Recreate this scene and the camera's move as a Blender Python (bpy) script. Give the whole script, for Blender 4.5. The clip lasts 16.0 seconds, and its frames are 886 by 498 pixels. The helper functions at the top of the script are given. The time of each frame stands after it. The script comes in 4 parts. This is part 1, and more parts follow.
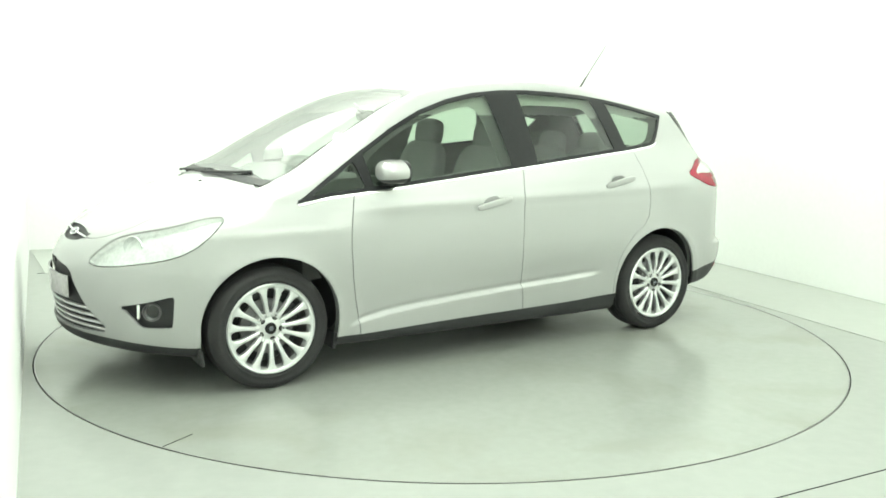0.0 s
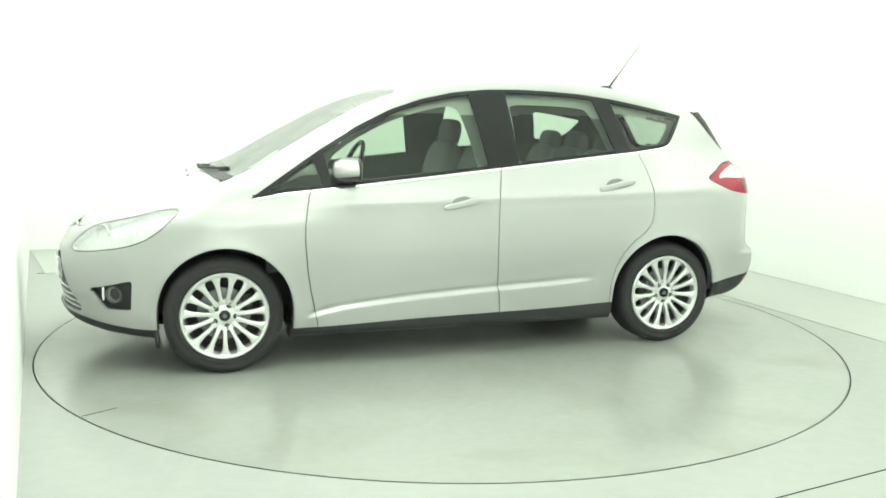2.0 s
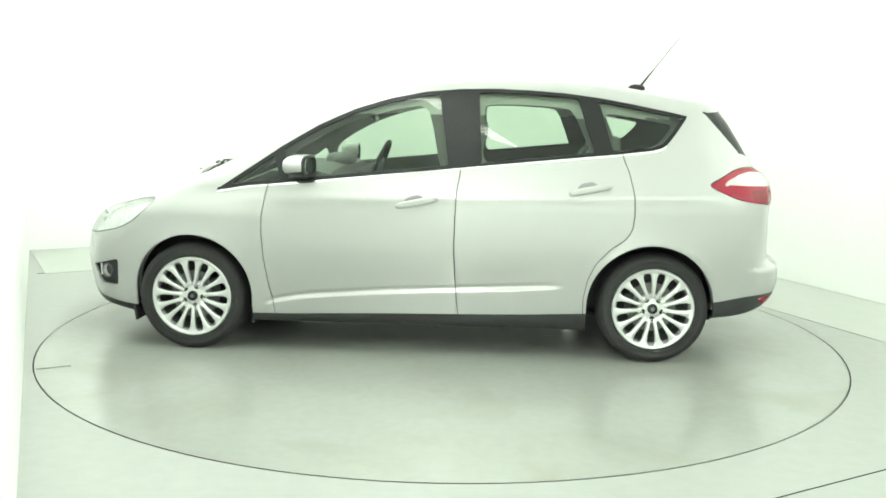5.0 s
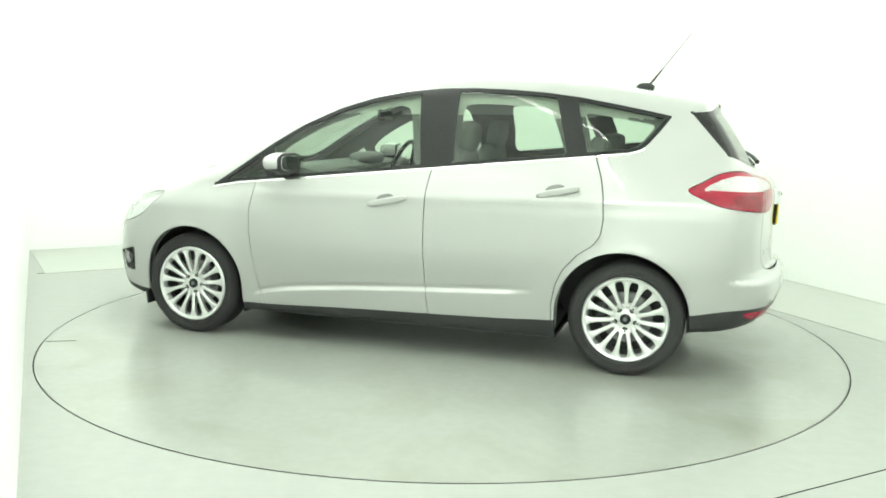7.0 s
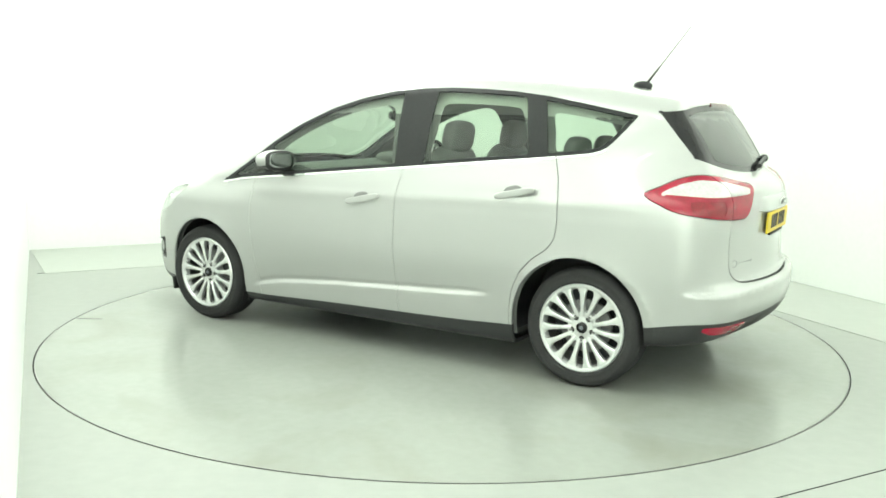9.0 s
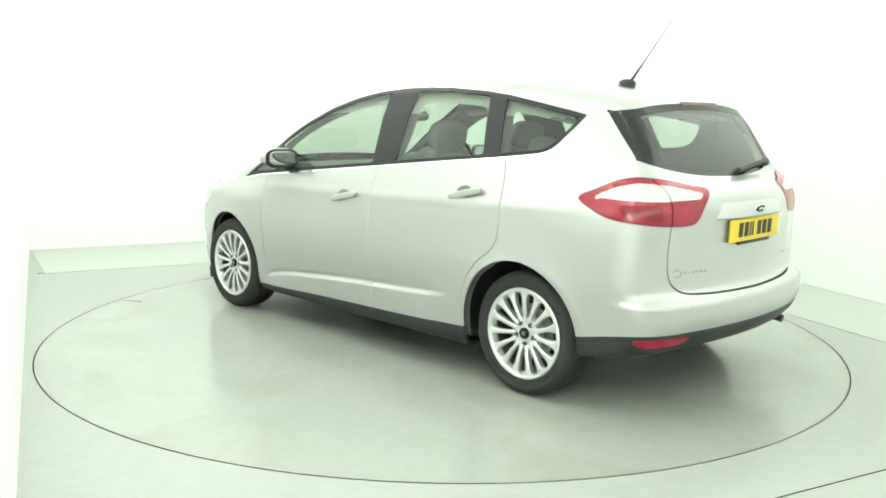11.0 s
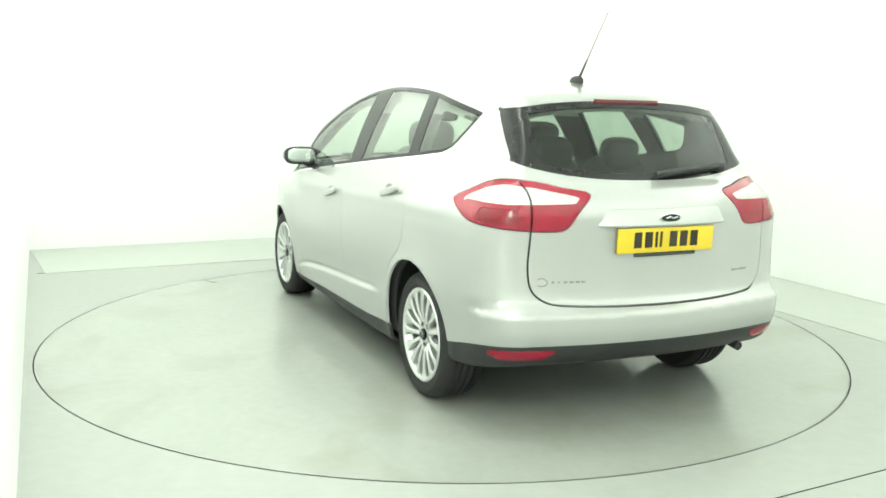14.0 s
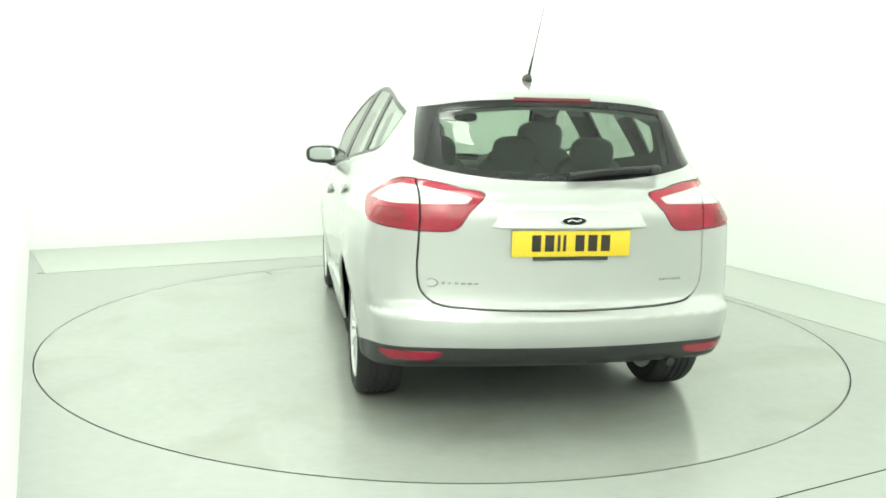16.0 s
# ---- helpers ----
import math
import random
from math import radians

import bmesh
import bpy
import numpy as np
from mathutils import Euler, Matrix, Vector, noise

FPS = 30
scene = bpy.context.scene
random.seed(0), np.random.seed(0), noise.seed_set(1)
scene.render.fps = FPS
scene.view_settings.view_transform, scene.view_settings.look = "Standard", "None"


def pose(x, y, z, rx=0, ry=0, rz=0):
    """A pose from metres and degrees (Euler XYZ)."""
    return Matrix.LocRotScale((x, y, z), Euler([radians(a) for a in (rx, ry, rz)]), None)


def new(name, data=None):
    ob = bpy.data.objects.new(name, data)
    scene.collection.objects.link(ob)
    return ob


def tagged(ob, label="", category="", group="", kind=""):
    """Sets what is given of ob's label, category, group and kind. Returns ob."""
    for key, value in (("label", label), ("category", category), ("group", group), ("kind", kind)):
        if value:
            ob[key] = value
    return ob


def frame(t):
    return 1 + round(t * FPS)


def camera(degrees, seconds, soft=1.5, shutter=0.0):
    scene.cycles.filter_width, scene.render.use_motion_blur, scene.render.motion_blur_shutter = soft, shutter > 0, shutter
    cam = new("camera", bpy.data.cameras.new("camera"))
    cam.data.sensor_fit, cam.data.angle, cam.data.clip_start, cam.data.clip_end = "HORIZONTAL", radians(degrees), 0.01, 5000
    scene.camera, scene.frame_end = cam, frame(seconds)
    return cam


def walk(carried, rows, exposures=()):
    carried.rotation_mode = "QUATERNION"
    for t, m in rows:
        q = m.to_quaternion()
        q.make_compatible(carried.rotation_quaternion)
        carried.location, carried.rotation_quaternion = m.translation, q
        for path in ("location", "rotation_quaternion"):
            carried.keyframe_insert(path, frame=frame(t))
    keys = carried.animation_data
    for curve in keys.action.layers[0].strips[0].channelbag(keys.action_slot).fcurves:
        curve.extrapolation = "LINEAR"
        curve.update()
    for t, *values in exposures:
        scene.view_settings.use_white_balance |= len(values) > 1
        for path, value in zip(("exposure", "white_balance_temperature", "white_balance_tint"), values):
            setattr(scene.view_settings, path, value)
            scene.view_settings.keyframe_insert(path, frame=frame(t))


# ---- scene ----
# ---- camera ----
cam = camera(53.474, 16.0, soft=1.7)
EYE = pose(0.0, -5.596, 1.408, 80.979, 0.0, 0.0733) @ pose(0, 0, 0, 0, 0, 1.118)
walk(cam, [(0.0, EYE), (16.0, EYE)], exposures=[(0.0, -0.03), (16.0, -0.03)])

# ---- light: a wide unseen ceiling softbox and unseen strips added to brighten the walls ----
world = bpy.data.worlds.new("world")
scene.world = world
world.use_nodes = True
world.node_tree.nodes["Background"].inputs[0].default_value = (0.9, 1.0, 0.9, 1)
world.node_tree.nodes["Background"].inputs[1].default_value = 0.05


def softbox(x, y, z, sx, sy, watts, turn, tilt=0.0):
    lamp = bpy.data.lights.new("unseen_softbox", "AREA")
    lamp.shape, lamp.size, lamp.size_y, lamp.energy = "RECTANGLE", sx, sy, watts
    lamp.color = (0.945, 1.0, 0.91)
    ob = new("unseen_softbox", lamp)
    ob.matrix_world = pose(x, y, z, 0, 0, turn) @ pose(0, 0, 0, tilt)
    return ob


softbox(0.75, -1.35, 3.8, 4.6, 8.6, 80, 28)
softbox(-1.05, 3.45, 3.7, 5.0, 0.4, 60, 27.8, 66)      # along the back wall
softbox(2.25, 1.25, 3.7, 5.0, 0.4, 75, -66.4, 58)      # along the right wall
softbox(-0.95, -0.25, 3.7, 6.0, 0.4, 150, 114.8, 54)   # along the left wall
softbox(4.05, -2.85, 3.7, 4.0, 0.4, 60, -66.4, 58)     # along the right wall, further on
softbox(2.05, -5.75, 3.7, 6.0, 0.4, 95, 207.0, 52)     # along the wall behind the camera, added to brighten the car's near side
softbox(-0.75, -6.4, 3.7, 3.4, 0.4, 240, 90.0, 46)     # along the recess, added to brighten the car's flank and nose


# ---- materials ----
def material(name, colour, rough=0.5, metal=0.0, coat=0.0, vary=0.06, scale=3.0, fine=60.0, bump=0.0, spec=0.5, flake=0.0, rough_vary=0.08, stain=None):
    m = bpy.data.materials.new(name)
    m.use_nodes = True
    nt = m.node_tree
    p = nt.nodes["Principled BSDF"]
    p.inputs["Roughness"].default_value = rough
    p.inputs["Metallic"].default_value = metal
    p.inputs["Coat Weight"].default_value = coat
    p.inputs["Coat Roughness"].default_value = 0.04
    p.inputs["Specular IOR Level"].default_value = spec
    tc = nt.nodes.new("ShaderNodeTexCoord")
    big, small = nt.nodes.new("ShaderNodeTexNoise"), nt.nodes.new("ShaderNodeTexNoise")
    big.inputs["Scale"].default_value, small.inputs["Scale"].default_value = scale, fine
    big.inputs["Detail"].default_value = 5
    add = nt.nodes.new("ShaderNodeMath")
    add.operation = "ADD"
    for n in (big, small):
        nt.links.new(tc.outputs["Object"], n.inputs["Vector"])
    nt.links.new(big.outputs["Fac"], add.inputs[0])
    nt.links.new(small.outputs["Fac"], add.inputs[1])
    ramp = nt.nodes.new("ShaderNodeMapRange")
    ramp.inputs["From Min"].default_value, ramp.inputs["From Max"].default_value = 0.6, 1.4
    ramp.inputs["To Min"].default_value, ramp.inputs["To Max"].default_value = 1 - vary, 1 + vary
    nt.links.new(add.outputs[0], ramp.inputs["Value"])
    mul = nt.nodes.new("ShaderNodeVectorMath")
    mul.operation = "SCALE"
    mul.inputs[0].default_value = colour
    nt.links.new(ramp.outputs[0], mul.inputs["Scale"])
    if stain:
        patch, edge, mix = nt.nodes.new("ShaderNodeTexNoise"), nt.nodes.new("ShaderNodeMapRange"), nt.nodes.new("ShaderNodeMix")
        patch.inputs["Scale"].default_value, patch.inputs["Detail"].default_value, patch.inputs["Distortion"].default_value = 1.3, 7, 0.6
        edge.inputs["From Min"].default_value, edge.inputs["From Max"].default_value = 0.50, 0.75
        edge.inputs["To Max"].default_value = 0.75
        mix.data_type = "RGBA"
        mix.inputs["B"].default_value = (*stain, 1)
        nt.links.new(tc.outputs["Object"], patch.inputs["Vector"])
        nt.links.new(patch.outputs["Fac"], edge.inputs["Value"])
        nt.links.new(edge.outputs[0], mix.inputs["Factor"])
        nt.links.new(mul.outputs["Vector"], mix.inputs["A"])
        nt.links.new(mix.outputs["Result"], p.inputs["Base Color"])
    else:
        nt.links.new(mul.outputs["Vector"], p.inputs["Base Color"])
    rr = nt.nodes.new("ShaderNodeMapRange")
    rr.inputs["To Min"].default_value, rr.inputs["To Max"].default_value = max(0.0, rough - rough_vary), min(1.0, rough + rough_vary)
    nt.links.new(big.outputs["Fac"], rr.inputs["Value"])
    nt.links.new(rr.outputs[0], p.inputs["Roughness"])
    if bump:
        b = nt.nodes.new("ShaderNodeBump")
        b.inputs["Strength"].default_value, b.inputs["Distance"].default_value = bump, 0.002
        nt.links.new(small.outputs["Fac"], b.inputs["Height"])
        nt.links.new(b.outputs["Normal"], p.inputs["Normal"])
    if flake:
        v = nt.nodes.new("ShaderNodeTexVoronoi")
        v.inputs["Scale"].default_value = 900
        nt.links.new(tc.outputs["Object"], v.inputs["Vector"])
        fl = nt.nodes.new("ShaderNodeMapRange")
        fl.inputs["To Min"].default_value, fl.inputs["To Max"].default_value = metal - flake, metal + flake
        nt.links.new(v.outputs["Color"], fl.inputs["Value"])
        nt.links.new(fl.outputs[0], p.inputs["Metallic"])
    return m


def pane(name, tint, rough=0.0):
    """A thin sheet of tinted glass: clear with a mirror coat that grows at a slant."""
    m = bpy.data.materials.new(name)
    m.use_nodes = True
    nt = m.node_tree
    nt.nodes.clear()
    out, mix, tr, gl, lw, pw, ma = (nt.nodes.new("ShaderNode" + k) for k in ("OutputMaterial", "MixShader", "BsdfTransparent", "BsdfGlossy", "LayerWeight", "Math", "Math"))
    tr.inputs[0].default_value = (*tint, 1)
    gl.inputs["Roughness"].default_value = rough
    lw.inputs["Blend"].default_value = 0.5
    pw.operation, ma.operation = "POWER", "MULTIPLY_ADD"
    pw.inputs[1].default_value, ma.inputs[1].default_value, ma.inputs[2].default_value = 3.2, 0.8, 0.035
    nt.links.new(lw.outputs["Facing"], pw.inputs[0])
    nt.links.new(pw.outputs[0], ma.inputs[0])
    nt.links.new(ma.outputs[0], mix.inputs[0])
    nt.links.new(tr.outputs[0], mix.inputs[1])
    nt.links.new(gl.outputs[0], mix.inputs[2])
    nt.links.new(mix.outputs[0], out.inputs[0])
    return m


PAINT = material("silver_white_paint", (0.425, 0.433, 0.425), 0.31, 0.36, 1.0, 0.015, 1.5, 300, flake=0.25, rough_vary=0.03)
PILLAR = material("pillar_black", (0.018, 0.019, 0.020), 0.34, vary=0.15, spec=0.22, rough_vary=0.05)
BLACK = material("black_plastic", (0.022, 0.023, 0.024), 0.5, vary=0.2, fine=250, bump=0.15)
GLOSS_BLACK = material("gloss_black", (0.012, 0.012, 0.013), 0.2, coat=0.1, vary=0.1, spec=0.35)
RUBBER = material("tyre_rubber", (0.032, 0.032, 0.033), 0.72, vary=0.22, scale=9, fine=160, bump=0.3, spec=0.3)
ALLOY = material("alloy_silver", (0.72, 0.73, 0.73), 0.36, 0.75, 0.3, 0.04, 8, 120, rough_vary=0.05)
STEEL = material("brake_steel", (0.26, 0.26, 0.26), 0.42, 0.8, vary=0.15, fine=140)
CHROME = material("chrome", (0.85, 0.86, 0.86), 0.08, 1.0, vary=0.02, rough_vary=0.03)
TRIM = material("cabin_trim", (0.14, 0.147, 0.142), 0.75, vary=0.15, fine=180, bump=0.2)
LINING = material("roof_lining", (0.42, 0.43, 0.40), 0.9, vary=0.06, fine=220, bump=0.2)
PILLAR_LINING = material("pillar_lining", (0.11, 0.115, 0.11), 0.85, vary=0.08, fine=220, bump=0.2)
CLOTH = material("seat_cloth", (0.21, 0.22, 0.217), 0.9, vary=0.2, scale=12, fine=300, bump=0.4)
GLASS = pane("window_glass", (0.72, 0.81, 0.73))
REAR_TINT = pane("rear_window_glass", (0.52, 0.60, 0.54))
LENS = pane("clear_lens", (0.93, 0.95, 0.94))
RED = material("red_lens", (0.30, 0.003, 0.025), 0.16, 0.0, 0.2, 0.22, 16, 70, rough_vary=0.04)
LAMP = material("lamp_silver", (0.80, 0.81, 0.80), 0.30, 0.55, 0.0, 0.16, 22, 60, rough_vary=0.05)
BADGE = material("badge_enamel", (0.20, 0.22, 0.25), 0.22, 0.5, 0.4, 0.05, 30, 90)
MIRROR = material("mirror_glass", (0.45, 0.48, 0.47), 0.03, 1.0, vary=0.02, rough_vary=0.02)
BRAKE_RED = material("brake_red_lens", (0.21, 0.002, 0.014), 0.14, 0.0, 0.2, 0.3, 40, 160, rough_vary=0.05)
DEEP_RED = material("deep_red_lens", (0.10, 0.004, 0.010), 0.2, 0.0, 0.3, 0.1, 14, 90, rough_vary=0.04)
FROST = material("white_lens", (0.52, 0.505, 0.505), 0.2, 0.15, 0.6, 0.22, 22, 90, rough_vary=0.05)
YELLOW = material("plate_yellow", (0.72, 0.53, 0.03), 0.4, vary=0.05, fine=120)
INK = material("plate_black", (0.02, 0.015, 0.01), 0.5)
FLOOR = material("floor_vinyl", (0.335, 0.354, 0.329), 0.40, vary=0.06, scale=0.9, fine=14, bump=0.03, rough_vary=0.05)
DECK = material("turntable_vinyl", (0.325, 0.342, 0.316), 0.20, vary=0.05, scale=1.1, fine=18, bump=0.01, rough_vary=0.08, stain=(0.272, 0.274, 0.237))
STRIP = material("pale_band", (0.43, 0.455, 0.42), 0.45, vary=0.04, scale=0.8, fine=10, rough_vary=0.1)
WALL = material("white_wall_paint", (0.86, 0.885, 0.855), 0.7, vary=0.025, scale=0.5, fine=25, bump=0.03)
DARK = material("dark_gap", (0.015, 0.016, 0.015), 0.9, vary=0.1)


# ---- mesh helpers ----
def mesh_of(name, verts, faces, mat, smooth=False):
    me = bpy.data.meshes.new(name)
    me.from_pydata([tuple(v) for v in verts], [], [tuple(f) for f in faces])
    me.materials.append(mat)
    if smooth:
        me.polygons.foreach_set("use_smooth", [True] * len(me.polygons))
    me.update()
    return me


def part(name, bm, mat, parent, label="", smooth=True, at=None):
    """One mesh object from a bmesh, under a thing or a part."""
    me = bpy.data.meshes.new(name)
    bm.normal_update()
    bm.to_mesh(me)
    bm.free()
    me.materials.append(mat)
    if smooth:
        me.polygons.foreach_set("use_smooth", [True] * len(me.polygons))
        me.set_sharp_from_angle(angle=radians(38))
    ob = new(name, me)
    if parent:
        ob.parent = parent
    if at is not None:
        ob.matrix_local = at
    return tagged(ob, label)


def box(sx, sy, sz, m=None, bevel=0.0, seg=2):
    bm = bmesh.new()
    bmesh.ops.create_cube(bm, size=1)
    bmesh.ops.scale(bm, vec=(sx, sy, sz), verts=bm.verts)
    if bevel:
        bmesh.ops.bevel(bm, geom=bm.edges[:], offset=bevel, segments=seg, profile=0.5, affect="EDGES")
    if m is not None:
        bmesh.ops.transform(bm, matrix=m, verts=bm.verts)
    return bm


def lathe(rings, n=64, axis="y"):
    """A body of revolution about the y axis: rings of (radius, y)."""
    bm = bmesh.new()
    rows = []
    for r, y in rings:
        rows.append([bm.verts.new((r * math.cos(a), y, r * math.sin(a))) for a in (2 * math.pi * i / n for i in range(n))])
    for a, b in zip(rows, rows[1:]):
        for i in range(n):
            bm.faces.new((a[i], a[(i + 1) % n], b[(i + 1) % n], b[i]))
    return bm


def tube(points, r, n=10, taper=1.0):
    """A round bar along points."""
    bm = bmesh.new()
    pts = [Vector(p) for p in points]
    rows = []
    for i, p in enumerate(pts):
        d = (pts[min(i + 1, len(pts) - 1)] - pts[max(i - 1, 0)]).normalized()
        side = d.cross(Vector((0.3, 0.2, 1)) if abs(d.z) < 0.9 else Vector((1, 0, 0))).normalized()
        up = d.cross(side)
        rad = r * (1 + (taper - 1) * i / max(1, len(pts) - 1))
        rows.append([bm.verts.new(p + rad * (math.cos(a) * side + math.sin(a) * up)) for a in (2 * math.pi * k / n for k in range(n))])
    for a, b in zip(rows, rows[1:]):
        for i in range(n):
            bm.faces.new((a[i], a[(i + 1) % n], b[(i + 1) % n], b[i]))
    bm.faces.new(rows[0][::-1])
    bm.faces.new(rows[-1])
    return bm


def empty(name):
    ob = new(name)
    ob.empty_display_size = 0.2
    return ob


# ---- the studio ----
E1, E2 = Vector((0.885, 0.466, 0)), Vector((-0.466, 0.885, 0))   # along the back wall, and away from the camera
A = Vector((-3.97, 2.70, 0))
LEFT = (Vector((-1.52, -2.62, 0)) - A).normalized()
B = A + E1 * 6.04
RIGHT = Vector((0.400, -0.9165, 0)).normalized()
CORNER = [B - E1 * 0.9 + (E1 * math.sin(a) + E2 * (math.cos(a) - 1)) * 0.9 for a in (math.pi / 2 * i / 8 for i in range(9))]
ROOM = [A, *CORNER, B + RIGHT * 11.0, Vector((-2.2, -8.6, 0)), Vector((-2.2, -4.55, 0)), A + LEFT * 7.9]
R_DISC, GAP = 2.432, 0.0055
WALL_H = 3.95


def wall(name, line, label):
    """A wall with thickness outward of a line of points (the room lies on its right-hand side)."""
    k = len(line)
    outs = []
    for i, p in enumerate(line):
        d = (line[min(i + 1, k - 1)] - line[max(i - 1, 0)]).normalized()
        outs.append(p + Vector((-d.y, d.x, 0)) * 0.12)
    verts = [Vector((v.x, v.y, z)) for z in (-0.02, WALL_H) for v in (*line, *outs[::-1])]
    m = 2 * k
    faces = [(i, (i + 1) % m, m + (i + 1) % m, m + i) for i in range(m)] + [tuple(range(m, 2 * m)), tuple(range(m - 1, -1, -1))]
    ob = new(name, mesh_of(name, verts, faces, WALL, k > 2))
    if k > 2:
        ob.data.set_sharp_from_angle(angle=radians(30))
    return tagged(ob, label, "wall", kind="structure")


def studio():
    n = len(ROOM)
    runs = [("wall_back", 0, 9), ("wall_right", 9, 10), ("wall_front", 10, 11), ("wall_recess_side", 11, 12), ("wall_recess", 12, 13), ("wall_left", 13, 14)]
    for name, i, j in runs:
        wall(name, [ROOM[k % n] for k in range(i, j + 1)], "plain white painted studio wall, bright and seamless")
    top = [Vector((v.x, v.y, WALL_H)) for v in ROOM]
    ce = new("ceiling", mesh_of("ceiling", top + [v + Vector((0, 0, 0.1)) for v in top],
             [tuple(range(n - 1, -1, -1)), tuple(range(n, 2 * n))] + [(i, (i + 1) % n, n + (i + 1) % n, n + i) for i in range(n)], WALL))
    tagged(ce, "plain white painted studio ceiling above the turntable", "ceiling", kind="structure")
    # floor with a round opening for the turntable
    bm = bmesh.new()
    n = 160
    ring = [bm.verts.new((R_DISC * math.cos(2 * math.pi * i / n), R_DISC * math.sin(2 * math.pi * i / n), 0)) for i in range(n)]
    low = [bm.verts.new(v.co + Vector((0, 0, -0.08))) for v in ring]
    outer = [bm.verts.new(v) for v in ROOM]
    es = [bm.edges.new((r[i], r[(i + 1) % len(r)])) for r in (ring, outer) for i in range(len(r))]
    bmesh.ops.triangle_fill(bm, use_beauty=True, use_dissolve=False, edges=es)
    for i in range(n):
        bm.faces.new((ring[i], low[i], low[(i + 1) % n], ring[(i + 1) % n]))
    bm.faces.new(low[::-1])
    bmesh.ops.recalc_face_normals(bm, faces=bm.faces)
    fl = part("floor", bm, FLOOR, None, smooth=False)
    for f in fl.data.polygons:
        if f.center.z < -0.01:
            f.material_index = 1
    fl.data.materials.append(DARK)
    tagged(fl, "pale grey-green smooth studio floor round the turntable", "floor", kind="structure")
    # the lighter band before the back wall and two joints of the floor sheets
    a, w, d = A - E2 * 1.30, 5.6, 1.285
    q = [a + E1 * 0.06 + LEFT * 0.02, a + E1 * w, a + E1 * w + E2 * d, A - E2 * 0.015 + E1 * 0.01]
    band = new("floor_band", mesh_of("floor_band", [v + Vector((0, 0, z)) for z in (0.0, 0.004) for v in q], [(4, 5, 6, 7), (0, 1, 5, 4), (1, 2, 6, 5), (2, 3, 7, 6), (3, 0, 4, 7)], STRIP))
    tagged(band, "lighter floor band along the back wall", "floor", kind="structure")
    out = Vector((RIGHT.y, -RIGHT.x, 0))
    r0, r1 = B + RIGHT * 2.0, B + RIGHT * 10.0
    q = [r0 + out * 0.96, r1 + out * 0.96, r1 + out * 0.012, r0 + out * 0.012]
    band = new("floor_band_right", mesh_of("floor_band_right", [v + Vector((0, 0, z)) for z in (0.0, 0.004) for v in q], [(4, 5, 6, 7), (0, 1, 5, 4), (1, 2, 6, 5), (2, 3, 7, 6), (3, 0, 4, 7)], STRIP))
    tagged(band, "lighter floor band along the side wall", "floor", kind="structure")
    o = Vector((1.259, -2.497, 0)) - E1 * 0.5
    for p, length, wide in ((o, 2.2, 0.0025), (a - E2 * 0.004, 5.6, 0.002)):
        j = part("floor_joint", box(length, wide, 0.004), DARK, None, smooth=False)
        j.matrix_world = Matrix.Translation(p + E1 * length / 2 + Vector((0, 0, 0.001))) @ pose(0, 0, 0, 0, 0, 27.77)
        tagged(j, "thin dark joint between floor sheets", "joint", kind="structure")


def turntable():
    disc = empty("turntable")
    r = R_DISC - GAP
    n = 160
    bm = bmesh.new()
    rows = [[bm.verts.new((q * math.cos(2 * math.pi * i / n), q * math.sin(2 * math.pi * i / n), z)) for i in range(n)] for q, z in ((r, -0.06), (r, -0.004), (r - 0.004, 0.0))]
    for a, b in zip(rows, rows[1:]):
        for i in range(n):
            bm.faces.new((a[i], a[(i + 1) % n], b[(i + 1) % n], b[i]))
    bm.faces.new(rows[2])
    deck = part("deck", bm, DECK, disc, smooth=False)
    part("deck_joint", box(0.17, 0.003, 0.004), DARK, disc, "dark radial joint in the deck", smooth=False, at=pose(0, 0, 0, 0, 0, 29.7) @ pose(2.33, 0, 0.0))
    part("edge_strip", lathe([(r - 0.006, 0.001), (r - 0.002, 0.002), (r - 0.001, -0.03)], 160), STEEL, disc, "thin metal edge strip", at=pose(0, 0, 0, 90))
    return tagged(disc, "round pale grey-green turntable deck flush with the floor", "turntable")

# ---- the car's form: x forward, y to its left, z up, origin on the ground between the axles ----
def smooth_curve(xs, ys):
    """A monotone cubic through the given knots."""
    xs, ys = np.array(xs, float), np.array(ys, float)
    if xs[0] > xs[-1]:
        xs, ys = xs[::-1], ys[::-1]
    h, d = np.diff(xs), np.diff(ys) / np.diff(xs)
    m = np.zeros_like(ys)
    for i in range(1, len(xs) - 1):
        if d[i - 1] * d[i] > 0:
            w1, w2 = 2 * h[i] + h[i - 1], h[i] + 2 * h[i - 1]
            m[i] = (w1 + w2) / (w1 / d[i - 1] + w2 / d[i])
    m[0], m[-1] = d[0], d[-1]

    def f(x):
        x = np.asarray(x, float)
        i = np.clip(np.searchsorted(xs, x) - 1, 0, len(xs) - 2)
        xc = np.clip(x, xs[0], xs[-1])
        t = (xc - xs[i]) / h[i]
        run = (x - xc) * np.where(x < xs[0], m[0], m[-1])
        return run + ((1 + 2 * t) * (1 - t) ** 2) * ys[i] + t * (1 - t) ** 2 * h[i] * m[i] + t * t * (3 - 2 * t) * ys[i + 1] + t * t * (t - 1) * h[i] * m[i + 1]
    return f


def smax(a, b, k):
    h = np.maximum(k - np.abs(a - b), 0) / k
    return np.maximum(a, b) + h * h * k * 0.25


def step(a, b, x):
    t = np.clip((x - a) / (b - a), 0, 1)
    return t * t * (3 - 2 * t)


